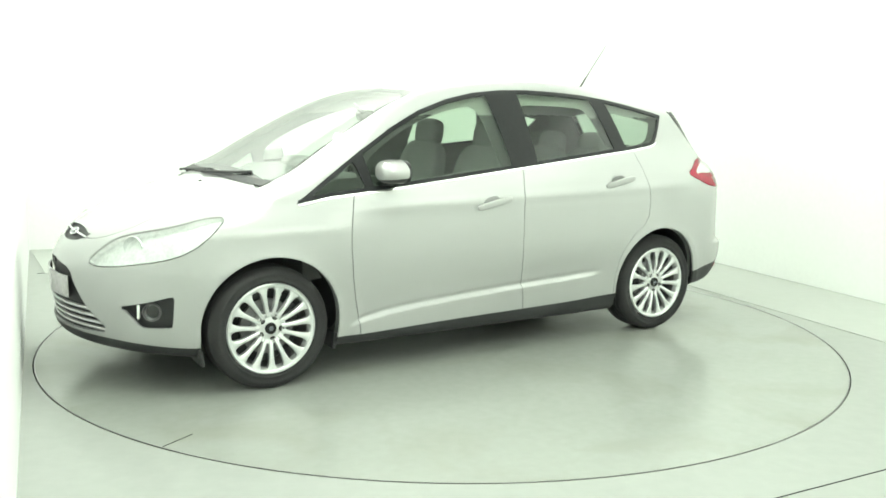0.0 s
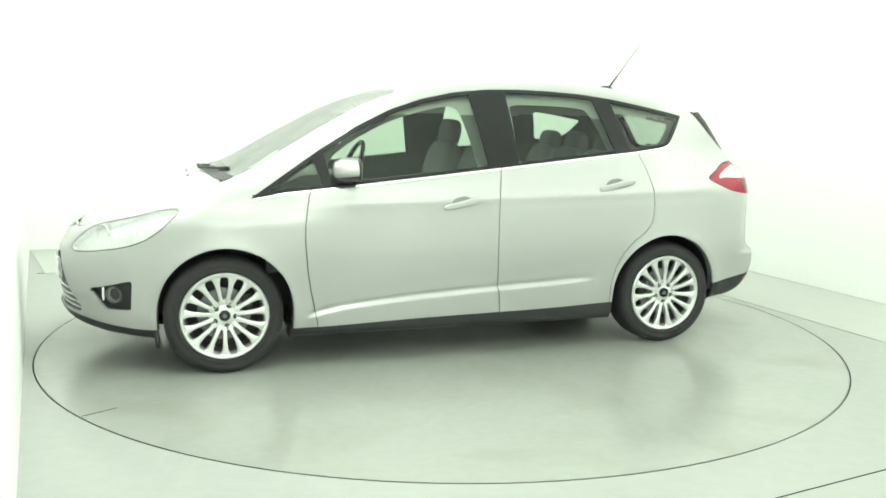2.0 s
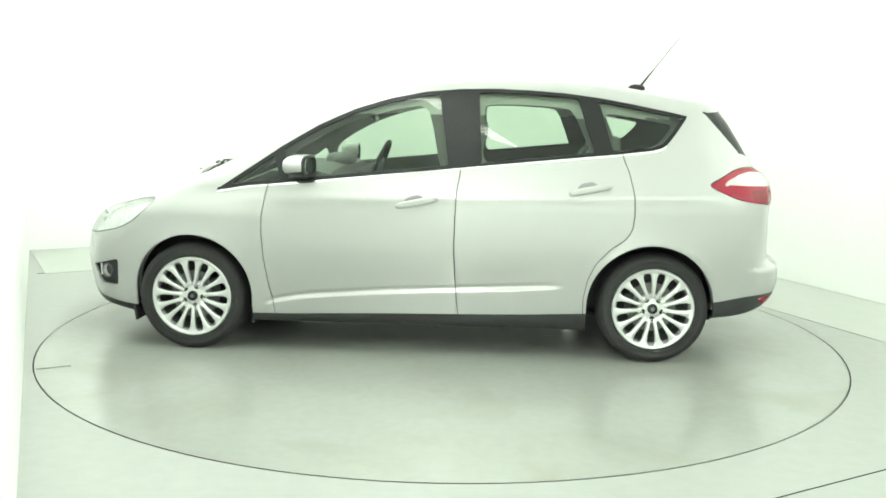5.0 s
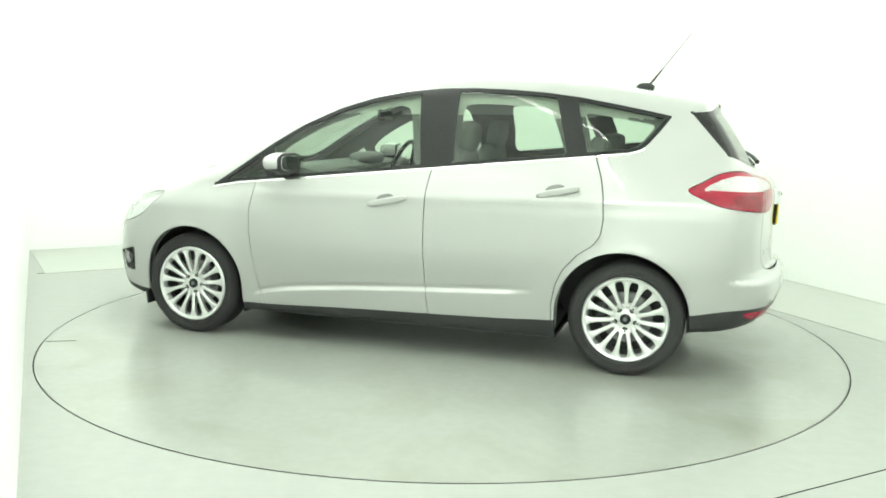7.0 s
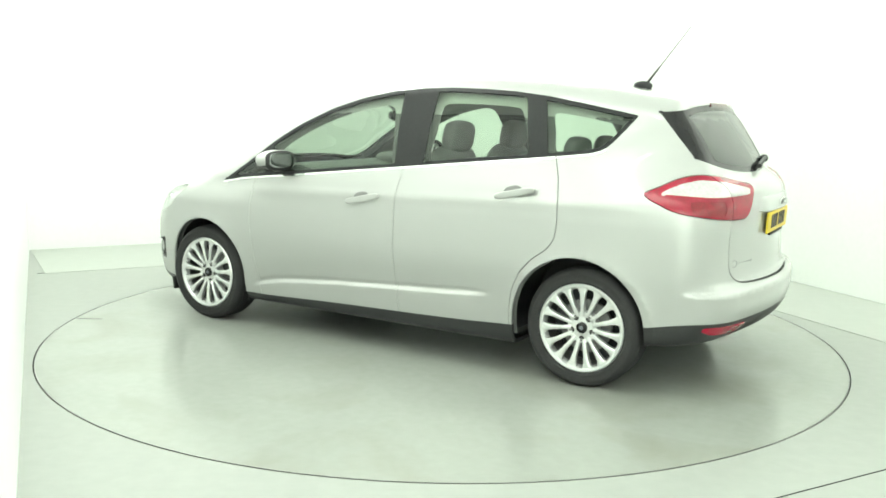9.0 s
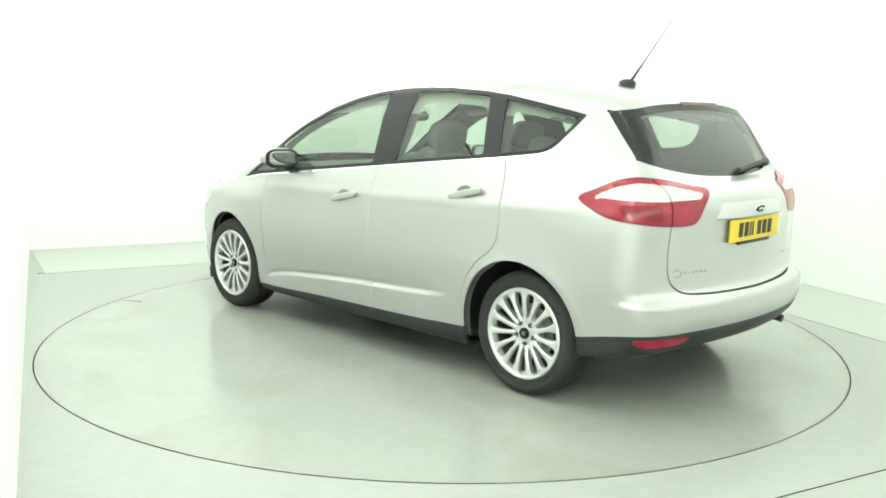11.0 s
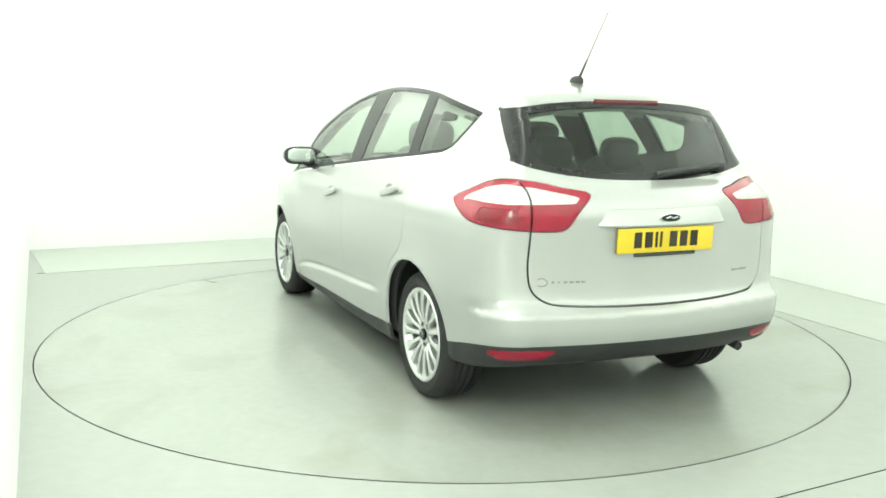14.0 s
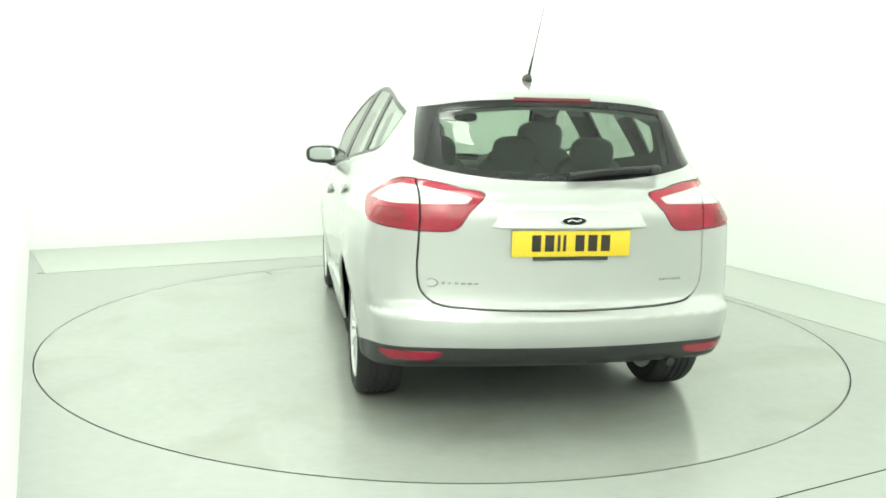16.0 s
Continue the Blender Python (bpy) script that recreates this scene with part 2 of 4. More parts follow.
Z_TOP = smooth_curve([2.3, 2.12, 2.0, 1.8, 1.6, 1.42, 1.3, 1.0, 0.8, 0.6, 0.4, 0.2, 0.0, -0.2, -0.45, -0.8, -1.1, -1.4, -1.7, -2.2],
                     [0.53, 0.725, 0.797, 0.912, 0.975, 1.022, 1.055, 1.215, 1.323, 1.42, 1.492, 1.545, 1.58, 1.60, 1.61, 1.60, 1.578, 1.542, 1.500, 1.42])
X_FRONT = smooth_curve([0.1, 0.2, 0.3, 0.45, 0.6, 0.7, 0.8, 0.9, 1.0], [2.10, 2.16, 2.205, 2.225, 2.215, 2.19, 2.165, 2.16, 2.16])
X_REAR = smooth_curve([0.15, 0.3, 0.4, 0.48, 0.545, 0.575, 0.605, 0.66, 0.8, 0.95, 1.02, 1.07, 1.11, 1.16, 1.25, 1.35, 1.45, 1.52, 1.7],
                      [-1.98, -2.07, -2.135, -2.155, -2.152, -2.115, -2.090, -2.083, -2.08, -2.085, -2.07, -2.03, -1.96, -1.925, -1.87, -1.805, -1.745, -1.742, -1.70])
W_Z = smooth_curve([0.1, 0.2, 0.26, 0.45, 0.65, 0.85, 0.95, 1.08, 1.2, 1.31, 1.4, 1.53, 1.68],
                   [0.82, 0.858, 0.868, 0.888, 0.905, 0.90, 0.885, 0.840, 0.79, 0.738, 0.69, 0.612, 0.51])
P_LOW = smooth_curve([2.4, 2.2, 2.0, 1.8, 1.6, 1.4, 1.1, -1.1, -1.4, -1.6, -1.8, -2.0, -2.2], [0.64, 0.76, 0.845, 0.892, 0.942, 0.978, 1, 1, 0.992, 0.972, 0.945, 0.90, 0.84])
P_HIGH = smooth_curve([2.4, 1.4, 1.0, 0.7, -0.5, -1.1, -1.5, -1.8, -2.1], [0.7, 0.90, 0.97, 1, 1, 0.975, 0.905, 0.80, 0.68])
Z_ROCKER = smooth_curve([0.95, 0.82, 0.6, -0.75, -1.0], [0.27, 0.31, 0.345, 0.434, 0.45])


def half_width(x, z):
    blend = step(0.92, 1.25, z)
    w = W_Z(z) * (P_LOW(x) * (1 - blend) + P_HIGH(x) * blend)
    # bevel along the rocker, shoulder crease and the flares round the wheels
    zone = step(0.92, 0.8, x) * step(-0.85, -0.6, x)
    w = w - 0.055 * step(0.6, 1.25, x) * step(0.78, 0.95, z)
    dz = z - Z_ROCKER(x)
    w = w + zone * (0.023 * step(0.006, -0.022, dz) - 0.0075 * step(0.16, 0.0, dz) - 0.007 * step(0.030, 0.008, dz))
    zs = 0.905 + 0.045 * (0.4 - x) * 0.55
    w = w + 0.006 * np.exp(-((z - zs) / 0.03) ** 2) * step(-1.75, -1.5, x) * step(1.2, 0.6, x)
    for cx, cz, r in ((1.324, 0.318, 0.37), (-1.324, 0.318, 0.375)):
        d = np.hypot(x - cx, z - cz) - r
        w = w + 0.012 * np.exp(-np.maximum(d, 0) / 0.05) * step(0.15, 0.3, z)
    return w


def form(x, y, z):
    """Below zero inside the car's outer skin."""
    y = np.abs(y)
    yy = y * y
    bow = 0.16 * step(-0.2, 0.7, x)
    crown = 0.10 + 0.01 * step(1.2, 1.6, x) - 0.08 * step(-0.2, 0.5, x) * step(1.5, 1.2, x)
    xb = x + bow * yy
    slope = (Z_TOP(xb + 0.01) - Z_TOP(xb - 0.01)) / 0.02
    top = (z - Z_TOP(xb) + crown * yy) / np.sqrt(1 + slope * slope)
    sl = (X_FRONT(z + 0.01) - X_FRONT(z - 0.01)) / 0.02
    front = (x - X_FRONT(z) + 0.56 * yy) / np.sqrt(1 + sl * sl)
    sl = (X_REAR(z + 0.01) - X_REAR(z - 0.01)) / 0.02
    rear = (X_REAR(z) + (0.17 + 0.05 * step(1.12, 1.0, z)) * yy - x) / np.sqrt(1 + sl * sl)
    side = y - half_width(x, z)
    f = smax(top, side, 0.08)
    f = smax(f, front, 0.10)
    f = smax(f, rear, 0.13 - 0.07 * step(1.0, 1.2, z))
    return smax(f, 0.17 + 0.035 * step(1.5, 1.9, x) + 0.10 * step(-1.45, -1.7, x) + 0.045 * step(-1.7, -2.1, x) - z, 0.05)


def form_normal(p):
    e = 0.002
    x, y, z = p.T
    g = np.stack([form(x + e, y, z) - form(x - e, y, z), form(x, y + e, z) - form(x, y - e, z), form(x, y, z + e) - form(x, y, z - e)], -1) / (2 * e)
    return g


def settle(p, rounds=4):
    for _ in range(rounds):
        g = form_normal(p)
        f = form(*p.T)
        s = np.clip(f / np.maximum((g * g).sum(1), 1e-6), -0.03, 0.03)
        p = p - g * s[:, None]
    return p


def skin(h=0.02):
    """A net of quads on the car's form."""
    ax = [np.arange(lo, hi + h, h) for lo, hi in ((-2.26, 2.32), (-1.01, 1.01), (0.08, 1.72))]
    X, Y, Z = np.meshgrid(*ax, indexing="ij")
    v = form(X.ravel(), Y.ravel(), Z.ravel()).reshape(X.shape)
    s = v < 0
    n = s.shape
    cube = sum(s[i:n[0] - 1 + i, j:n[1] - 1 + j, k:n[2] - 1 + k].astype(int) for i in (0, 1) for j in (0, 1) for k in (0, 1))
    live = (cube > 0) & (cube < 8)
    idx = -np.ones(live.shape, int)
    idx[live] = np.arange(live.sum())
    c = np.argwhere(live)
    pts = np.stack([ax[d][c[:, d]] + h / 2 for d in range(3)], -1)
    faces = []
    for d in range(3):
        a, b = [(1, 2), (2, 0), (0, 1)][d]
        sl0, sl1 = [slice(None)] * 3, [slice(None)] * 3
        sl0[d], sl1[d] = slice(0, -1), slice(1, None)
        for g, flip in ((s[tuple(sl0)] & ~s[tuple(sl1)], False), (~s[tuple(sl0)] & s[tuple(sl1)], True)):
            q = np.argwhere(g)
            ea, eb = np.eye(3, dtype=int)[a], np.eye(3, dtype=int)[b]
            ring = [idx[tuple((q - o).T)] for o in (ea + eb, eb, 0 * ea, ea)]
            f = np.stack(ring if not flip else ring[::-1], -1)
            faces.append(f)
    return settle(pts, 6), np.concatenate(faces)

# ---- cutting the skin into panels ----
def curvy(points, per=5):
    """A closed smooth outline through the given corners."""
    p = [np.array(q, float) for q in points]
    n, out = len(p), []
    for i in range(n):
        a, b, c, d = p[i - 1], p[i], p[(i + 1) % n], p[(i + 2) % n]
        for k in range(per):
            t = k / per
            out.append(0.5 * (2 * b + (c - a) * t + (2 * a - 5 * b + 4 * c - d) * t * t + (3 * b - a - 3 * c + d) * t ** 3))
    return np.array(out)


def outline(points):
    """Signed distance to a closed outline in a plane, below zero inside."""
    q = np.array(points, float)
    r = np.roll(q, -1, 0)

    def f(a, b):
        best, inside = np.full(len(a), 1e9), np.zeros(len(a), bool)
        for (x0, y0), (x1, y1) in zip(q, r):
            ex, ey = x1 - x0, y1 - y0
            t = np.clip(((a - x0) * ex + (b - y0) * ey) / (ex * ex + ey * ey + 1e-12), 0, 1)
            best = np.minimum(best, (a - x0 - t * ex) ** 2 + (b - y0 - t * ey) ** 2)
            if abs(ey) > 1e-12:
                inside ^= ((y0 > b) != (y1 > b)) & (a < x0 + (b - y0) * ex / ey)
        return np.sqrt(best) * np.where(inside, -1, 1)
    return f


class Skin:
    def __init__(self, verts, faces):
        self.v = verts
        self.f = [tuple(q) for q in faces.tolist()]
        self.c = verts[faces].mean(1)
        self.tag = np.array(["body"] * len(self.f), dtype="U24")

    def centres(self):
        return self.c

    def near(self, fn, where, of):
        """The faces of these tags where the place allows it, and their value of fn."""
        k = np.flatnonzero(np.isin(self.tag, of) & where(self.c))
        return k, fn(self.c[k])

    def cut(self, fn, faces):
        """Split these faces along fn = 0."""
        if not len(faces):
            return
        used = sorted({i for k in faces for i in self.f[k]})
        val = dict(zip(used, fn(self.v[used]).tolist()))
        cache, fresh, more, tags, cs, count = {}, [], [], [], [], len(self.v)

        def spot(i):
            return self.v[i] if i < count else fresh[i - count]
        for k in faces:
            f = self.f[k]
            if len({val[i] >= 0 for i in f}) < 2:
                continue
            a, b = [], []
            for n, i in enumerate(f):
                j = f[(n + 1) % len(f)]
                (a if val[i] >= 0 else b).append(i)
                if (val[i] >= 0) != (val[j] >= 0):
                    key = (min(i, j), max(i, j))
                    if key not in cache:
                        t = min(0.98, max(0.02, val[i] / (val[i] - val[j])))
                        cache[key] = count + len(fresh)
                        fresh.append(self.v[i] + (self.v[j] - self.v[i]) * t)
                    a.append(cache[key]), b.append(cache[key])
            self.f[k] = tuple(a)
            self.c[k] = np.mean([spot(i) for i in a], 0)
            more.append(tuple(b)), tags.append(self.tag[k]), cs.append(np.mean([spot(i) for i in b], 0))
        if fresh:
            self.v = np.concatenate([self.v, fresh])
            self.f += more
            self.tag = np.concatenate([self.tag, tags])
            self.c = np.concatenate([self.c, cs])

    def carve(self, tag, fn, where, of=("body",), level=0.0):
        """Give the part of the skin inside fn < level, where the place allows it, a tag of its own."""
        k, d = self.near(fn, where, of)
        self.cut(lambda p: fn(p) - level, k[np.abs(d - level) < 0.05].tolist())
        k, d = self.near(fn, where, of)
        self.tag[k[d < level]] = tag

    def seam(self, fn, where, of, wide=0.0028, at=0.0):
        """A narrow open joint along fn = at."""
        for w in (wide, -wide):
            k, d = self.near(fn, where, of)
            self.cut(lambda p: fn(p) - at - w, k[np.abs(d - at) < 0.05].tolist())
        k, d = self.near(fn, where, of)
        self.tag[k[np.abs(d - at) < wide]] = "gap"

    def panel(self, name, tags, mat, parent, label="", sink=0.0, edge=0.012, flip=False, pick=None):
        """One part from the faces of these tags, its rim turned inward."""
        ok = pick(self.c) if pick else np.ones(len(self.f), bool)
        fs = [f for f, t, o in zip(self.f, self.tag.tolist(), ok) if o and t in tags]
        used = sorted({i for f in fs for i in f})
        at = {i: k for k, i in enumerate(used)}
        v = settle(self.v[used], 2)
        n = form_normal(v)
        n = n / np.linalg.norm(n, axis=1, keepdims=True)
        v = v - n * sink
        faces = [tuple(at[i] for i in f) for f in fs]
        count = {}
        for f in faces:
            for k, i in enumerate(f):
                j = f[(k + 1) % len(f)]
                count[(i, j)] = count.get((i, j), 0) + 1
        rim, verts, low = [], list(v), {}
        if edge:
            for (i, j) in count:
                if (j, i) not in count:
                    for k in (i, j):
                        if k not in low:
                            low[k] = len(verts)
                            verts.append(v[k] - n[k] * edge)
                    rim.append((j, i, low[i], low[j]))
        if flip:
            faces = [f[::-1] for f in faces]
        me = mesh_of(name, verts, faces + rim, mat, True)
        loops = []
        for f in faces:
            loops += [tuple(n[i] * (-1 if flip else 1)) for i in f]
        for f in rim:
            loops += [(0, 0, 0)] * 4
        me.normals_split_custom_set(loops)
        ob = new(name, me)
        ob.parent = parent
        return tagged(ob, label)


# outlines, in the plane named: side (x, z), rear (y, z), plan (x, y)
DLO = outline(np.concatenate([
    [(1.192, 0.922)], [(x, z) for x, z in zip((1.0, 0.8, 0.6, 0.4, 0.2, 0.0, -0.2, -0.4, -0.6, -0.8, -1.0, -1.2, -1.4, -1.5), (1.052, 1.188, 1.308, 1.402, 1.467, 1.508, 1.528, 1.533, 1.527, 1.514, 1.490, 1.455, 1.417, 1.396))],
    [(-1.45, 1.325), (-1.395, 1.255), (-1.355, 1.217), (-1.30, 1.200)], [(-1.1, 1.176), (-0.8, 1.146), (-0.4, 1.104), (0.0, 1.062), (0.4, 1.020), (0.8, 0.979), (1.0, 0.958)]]))
Z_BELT = smooth_curve([1.157, 1.0, 0.0, -1.1, -1.3, -1.5], [0.938, 0.958, 1.062, 1.176, 1.20, 1.25])
def left_of(x0, z0, x1, z1):
    """Distance behind a leaning upright line in the side view, below zero towards the tail."""
    return lambda x, z: x - (x0 + (x1 - x0) * (z - z0) / (z1 - z0))


# each side window: its front and rear edges, and the clear opening inside the car
PANES = {"front_quarter_glass": (None, (0.800, 1.0, 0.850, 1.14), [(1.085, 0.973), (0.94, 1.075), (0.855, 1.128), (0.838, 1.11), (0.812, 1.005), (0.85, 0.997)]),
         "front_door_glass": ((0.755, 1.0, 0.785, 1.15), (-0.150, 1.10, -0.085, 1.48), [(0.735, 1.035), (0.765, 1.12), (0.70, 1.195), (0.5, 1.312), (0.3, 1.392), (0.1, 1.442), (0.02, 1.445), (-0.03, 1.40), (-0.09, 1.14), (-0.08, 1.10), (0.2, 1.078), (0.6, 1.037)]),
         "rear_door_glass": ((-0.335, 1.12, -0.312, 1.49), (-0.968, 1.18, -0.880, 1.47), [(-0.36, 1.14), (-0.35, 1.30), (-0.345, 1.43), (-0.38, 1.465), (-0.6, 1.465), (-0.80, 1.452), (-0.855, 1.42), (-0.91, 1.30), (-0.94, 1.22), (-0.93, 1.195), (-0.6, 1.16)]),
         "rear_quarter_glass": ((-1.068, 1.20, -0.998, 1.45), None, [(-1.095, 1.225), (-1.07, 1.32), (-1.04, 1.405), (-1.06, 1.425), (-1.2, 1.405), (-1.40, 1.370), (-1.415, 1.355), (-1.35, 1.27), (-1.28, 1.235), (-1.17, 1.222)])}


def pane_edge(front, rear):
    def f(x, z):
        d = DLO(x, z) + 0.021
        if front:
            d = np.maximum(d, left_of(*front)(x, z))
        if rear:
            d = np.maximum(d, -left_of(*rear)(x, z))
        return d
    return f


EDGE_F = [(0.868, 0.975), (0.885, 0.90), (0.902, 0.79), (0.903, 0.69), (0.892, 0.55), (0.872, 0.42), (0.845, 0.30), (0.83, 0.20)]
EDGE_B = [(-0.222, 1.09), (-0.200, 0.96), (-0.193, 0.80), (-0.192, 0.62), (-0.203, 0.42), (-0.228, 0.20)]
EDGE_C = [(-1.115, 1.19), (-1.160, 1.07), (-1.183, 0.96), (-1.189, 0.85), (-1.178, 0.765), (-1.14, 0.71), (-1.06, 0.655), (-0.985, 0.57), (-0.945, 0.48), (-0.925, 0.37), (-0.928, 0.20)]
HEADLIGHT = outline(curvy([(1.540, 0.870), (1.60, 0.806), (1.672, 0.742), (1.770, 0.693), (1.90, 0.660), (2.03, 0.631), (2.085, 0.628), (2.085, 0.66), (2.0, 0.74), (1.906, 0.785), (1.73, 0.84), (1.62, 0.868)], 4))
FOG = outline([(1.782, 0.508), (1.985, 0.452), (1.99, 0.438), (1.93, 0.358), (1.91, 0.347), (1.80, 0.347), (1.79, 0.36)])
TAIL = outline(curvy([(0.785, 1.018), (0.90, 1.06), (1.02, 1.098), (1.15, 1.117), (1.33, 1.108), (1.50, 1.085), (1.655, 1.060), (1.61, 0.985), (1.56, 0.922), (1.50, 0.903), (1.33, 0.905), (1.12, 0.920), (0.95, 0.938), (0.86, 0.97)], 4))
TAIL_CLEAR = outline([(0.875, 1.022), (0.93, 1.046), (1.03, 1.075), (1.15, 1.093), (1.33, 1.085), (1.50, 1.062), (1.605, 1.046), (1.585, 1.020), (1.2, 1.014)])
TAIL_BRAKE = outline([(1.03, 0.996), (1.02, 0.950), (1.06, 0.936), (1.26, 0.926), (1.285, 0.940), (1.285, 0.996)])
TAILGATE = outline(curvy([(0.625, 1.43), (0.668, 1.30), (0.662, 1.20), (0.640, 1.11), (0.635, 1.0), (0.640, 0.85), (0.645, 0.74), (0.628, 0.65), (0.565, 0.597), (0.45, 0.583), (0.25, 0.577), (0, 0.575), (-0.3, 0.577), (-0.3, 1.43)], 5))
REAR_GLASS = outline(curvy([(0.630, 1.402), (0.652, 1.30), (0.655, 1.225), (0.635, 1.188), (0.58, 1.165), (0.45, 1.138), (0.3, 1.12), (0.15, 1.112), (0, 1.11), (-0.3, 1.11), (-0.3, 1.462), (0, 1.462), (0.15, 1.460), (0.35, 1.450), (0.5, 1.432)], 5))
SCREEN = outline(curvy([(0.0, 1.05), (0.3, 1.042), (0.55, 1.022), (0.68, 1.0), (0.70, 1.015), (0.688, 1.07), (0.658, 1.17), (0.612, 1.31), (0.565, 1.42), (0.53, 1.475), (0.47, 1.505), (0.25, 1.522), (0.0, 1.528), (-0.3, 1.528), (-0.3, 1.05)], 4))
HOOD = outline(curvy([(2.105, 0.0), (2.09, 0.2), (2.04, 0.36), (1.95, 0.465), (1.85, 0.525), (1.70, 0.585), (1.55, 0.612), (1.43, 0.638), (1.30, 0.695), (1.21, 0.73), (1.22, 0.6), (1.3, 0.3), (1.33, 0.0), (1.33, -0.3), (2.105, -0.3)], 4))
GRILLE_UP = outline(curvy([(0.0, 0.768), (0.12, 0.765), (0.22, 0.754), (0.26, 0.745), (0.20, 0.718), (0.12, 0.708), (0.0, 0.705), (-0.2, 0.705), (-0.2, 0.768)], 4))
GRILLE_LOW = outline([(0.0, 0.615), (0.24, 0.595), (0.30, 0.573), (0.44, 0.415), (0.535, 0.33), (0.525, 0.302), (0.4, 0.292), (0.0, 0.285), (-0.3, 0.285), (-0.3, 0.615)])
Z_PAINT = smooth_curve([2.3, 1.95, 1.7, 0.95, 0.3, -0.95, -1.2, -1.65, -1.9, -2.2], [0.285, 0.268, 0.242, 0.226, 0.245, 0.283, 0.32, 0.366, 0.405, 0.425])


def shaped_body(car):
    sk = Skin(*skin())
    ay = lambda p: np.abs(p[:, 1])
    xz = lambda fn: (lambda p: fn(p[:, 0], p[:, 2]))
    yz = lambda fn: (lambda p: fn(ay(p), p[:, 2]))
    xy = lambda fn: (lambda p: fn(p[:, 0], ay(p)))
    uz = lambda fn: (lambda p: fn(-p[:, 0] - ay(p), p[:, 2]))
    flank = lambda p: (ay(p) > 0.45) & (np.abs(p[:, 0]) < 2.0)
    # wheel openings
    for cx, r in ((1.316, 0.352), (-1.300, 0.358)):
        sk.carve("hole", lambda p, cx=cx, r=r: np.hypot(p[:, 0] - cx, np.maximum(p[:, 2] - 0.325, (p[:, 2] - 0.325) * 0.35)) - r, lambda p: (ay(p) > 0.42))
    # black lower edge all round
    sk.carve("skirt", lambda p: p[:, 2] - Z_PAINT(p[:, 0]), lambda p: p[:, 2] < 0.6)
    # side glass, trim and bright strip
    sk.carve("strip", xz(DLO), lambda p: flank(p) & (p[:, 2] > 0.9), level=0.011)
    sk.carve("trim", xz(DLO), lambda p: flank(p) & (p[:, 2] > 0.9), of=("strip",))
    sk.tag[(sk.tag == "strip") & (sk.c[:, 2] > Z_BELT(sk.c[:, 0]) + 0.006)] = "body"
    sk.tag[(sk.tag == "strip") & (sk.c[:, 0] > 1.16)] = "body"
    for name, (fore, aft, clear) in PANES.items():
        sk.carve(name + "_rim", xz(pane_edge(fore, aft)), lambda p: flank(p) & (p[:, 2] > 0.9), of=("trim",))
        sk.carve(name, xz(outline(curvy(clear, 3))), lambda p: flank(p) & (p[:, 2] > 0.9), of=(name + "_rim",))
    # windscreen and rear glass
    sk.carve("windscreen", yz(SCREEN), lambda p: (p[:, 0] > 0.1) & (p[:, 2] > 0.9))
    sk.carve("screen_inner", lambda p: yz(SCREEN)(p) + 0.020, lambda p: (p[:, 0] > 0.1) & (p[:, 2] > 0.9), of=("windscreen",))
    tail = lambda p: (p[:, 2] > 1.0) & (p[:, 0] < -1.45)
    pane_fn = lambda p: np.maximum(REAR_GLASS(ay(p), p[:, 2]), p[:, 0] + 1.60 + 0.905 * (1.41 - p[:, 2]))
    sk.carve("rear_edge", pane_fn, tail)
    sk.carve("rear_glass", lambda p: np.maximum(pane_fn(p) + 0.03, ay(p) - 0.52), tail, of=("rear_edge",))
    # lights
    sk.carve("headlight", xz(HEADLIGHT), lambda p: (p[:, 0] > 1.4) & (ay(p) > 0.40))
    sk.seam(xz(HEADLIGHT), lambda p: (p[:, 0] > 1.4) & (ay(p) > 0.40), ("body", "headlight"), wide=0.0025)
    sk.seam(uz(TAIL), lambda p: (p[:, 0] < -1.45) & (p[:, 2] < 1.2), ("body",), wide=0.0025)
    sk.carve("tail_light", uz(TAIL), lambda p: (p[:, 0] < -1.45) & (p[:, 2] < 1.2))
    sk.carve("tail_clear", uz(TAIL_CLEAR), lambda p: (p[:, 0] < -1.45) & (p[:, 2] < 1.2), of=("tail_light",))
    sk.carve("tail_brake", uz(TAIL_BRAKE), lambda p: (p[:, 0] < -1.45) & (p[:, 2] < 1.2), of=("tail_light",))
    sk.carve("fog_recess", xz(FOG), lambda p: (p[:, 0] > 1.6) & (ay(p) > 0.5))
    sk.carve("grille_up", yz(GRILLE_UP), lambda p: p[:, 0] > 1.8)
    sk.carve("grille_low", yz(GRILLE_LOW), lambda p: p[:, 0] > 1.8)
    sk.carve("reflector", uz(outline([(1.12, 0.372), (1.20, 0.350), (1.44, 0.352), (1.53, 0.385), (1.52, 0.396), (1.38, 0.396), (1.14, 0.39)])), lambda p: (p[:, 0] < -1.5) & (p[:, 2] < 0.5), of=("skirt",))
    # joints
    all_body = ("body", "strip", "skirt")
    sk.seam(yz(TAILGATE), lambda p: (p[:, 0] < -1.60) & (p[:, 2] < 1.118), ("body", "tail_light", "tail_clear"), wide=0.0045)
    sk.carve("tailgate", yz(TAILGATE), lambda p: (p[:, 0] < -1.6) & (p[:, 2] < 1.47))
    sk.carve("tail_light_inner", yz(TAILGATE), lambda p: (p[:, 0] < -1.6), of=("tail_light",))
    sk.carve("tail_clear_inner", yz(TAILGATE), lambda p: (p[:, 0] < -1.6), of=("tail_clear",))
    sk.seam(xy(HOOD), lambda p: (p[:, 0] > 1.1) & (p[:, 2] > 0.68), ("body", "trim"), wide=0.003)
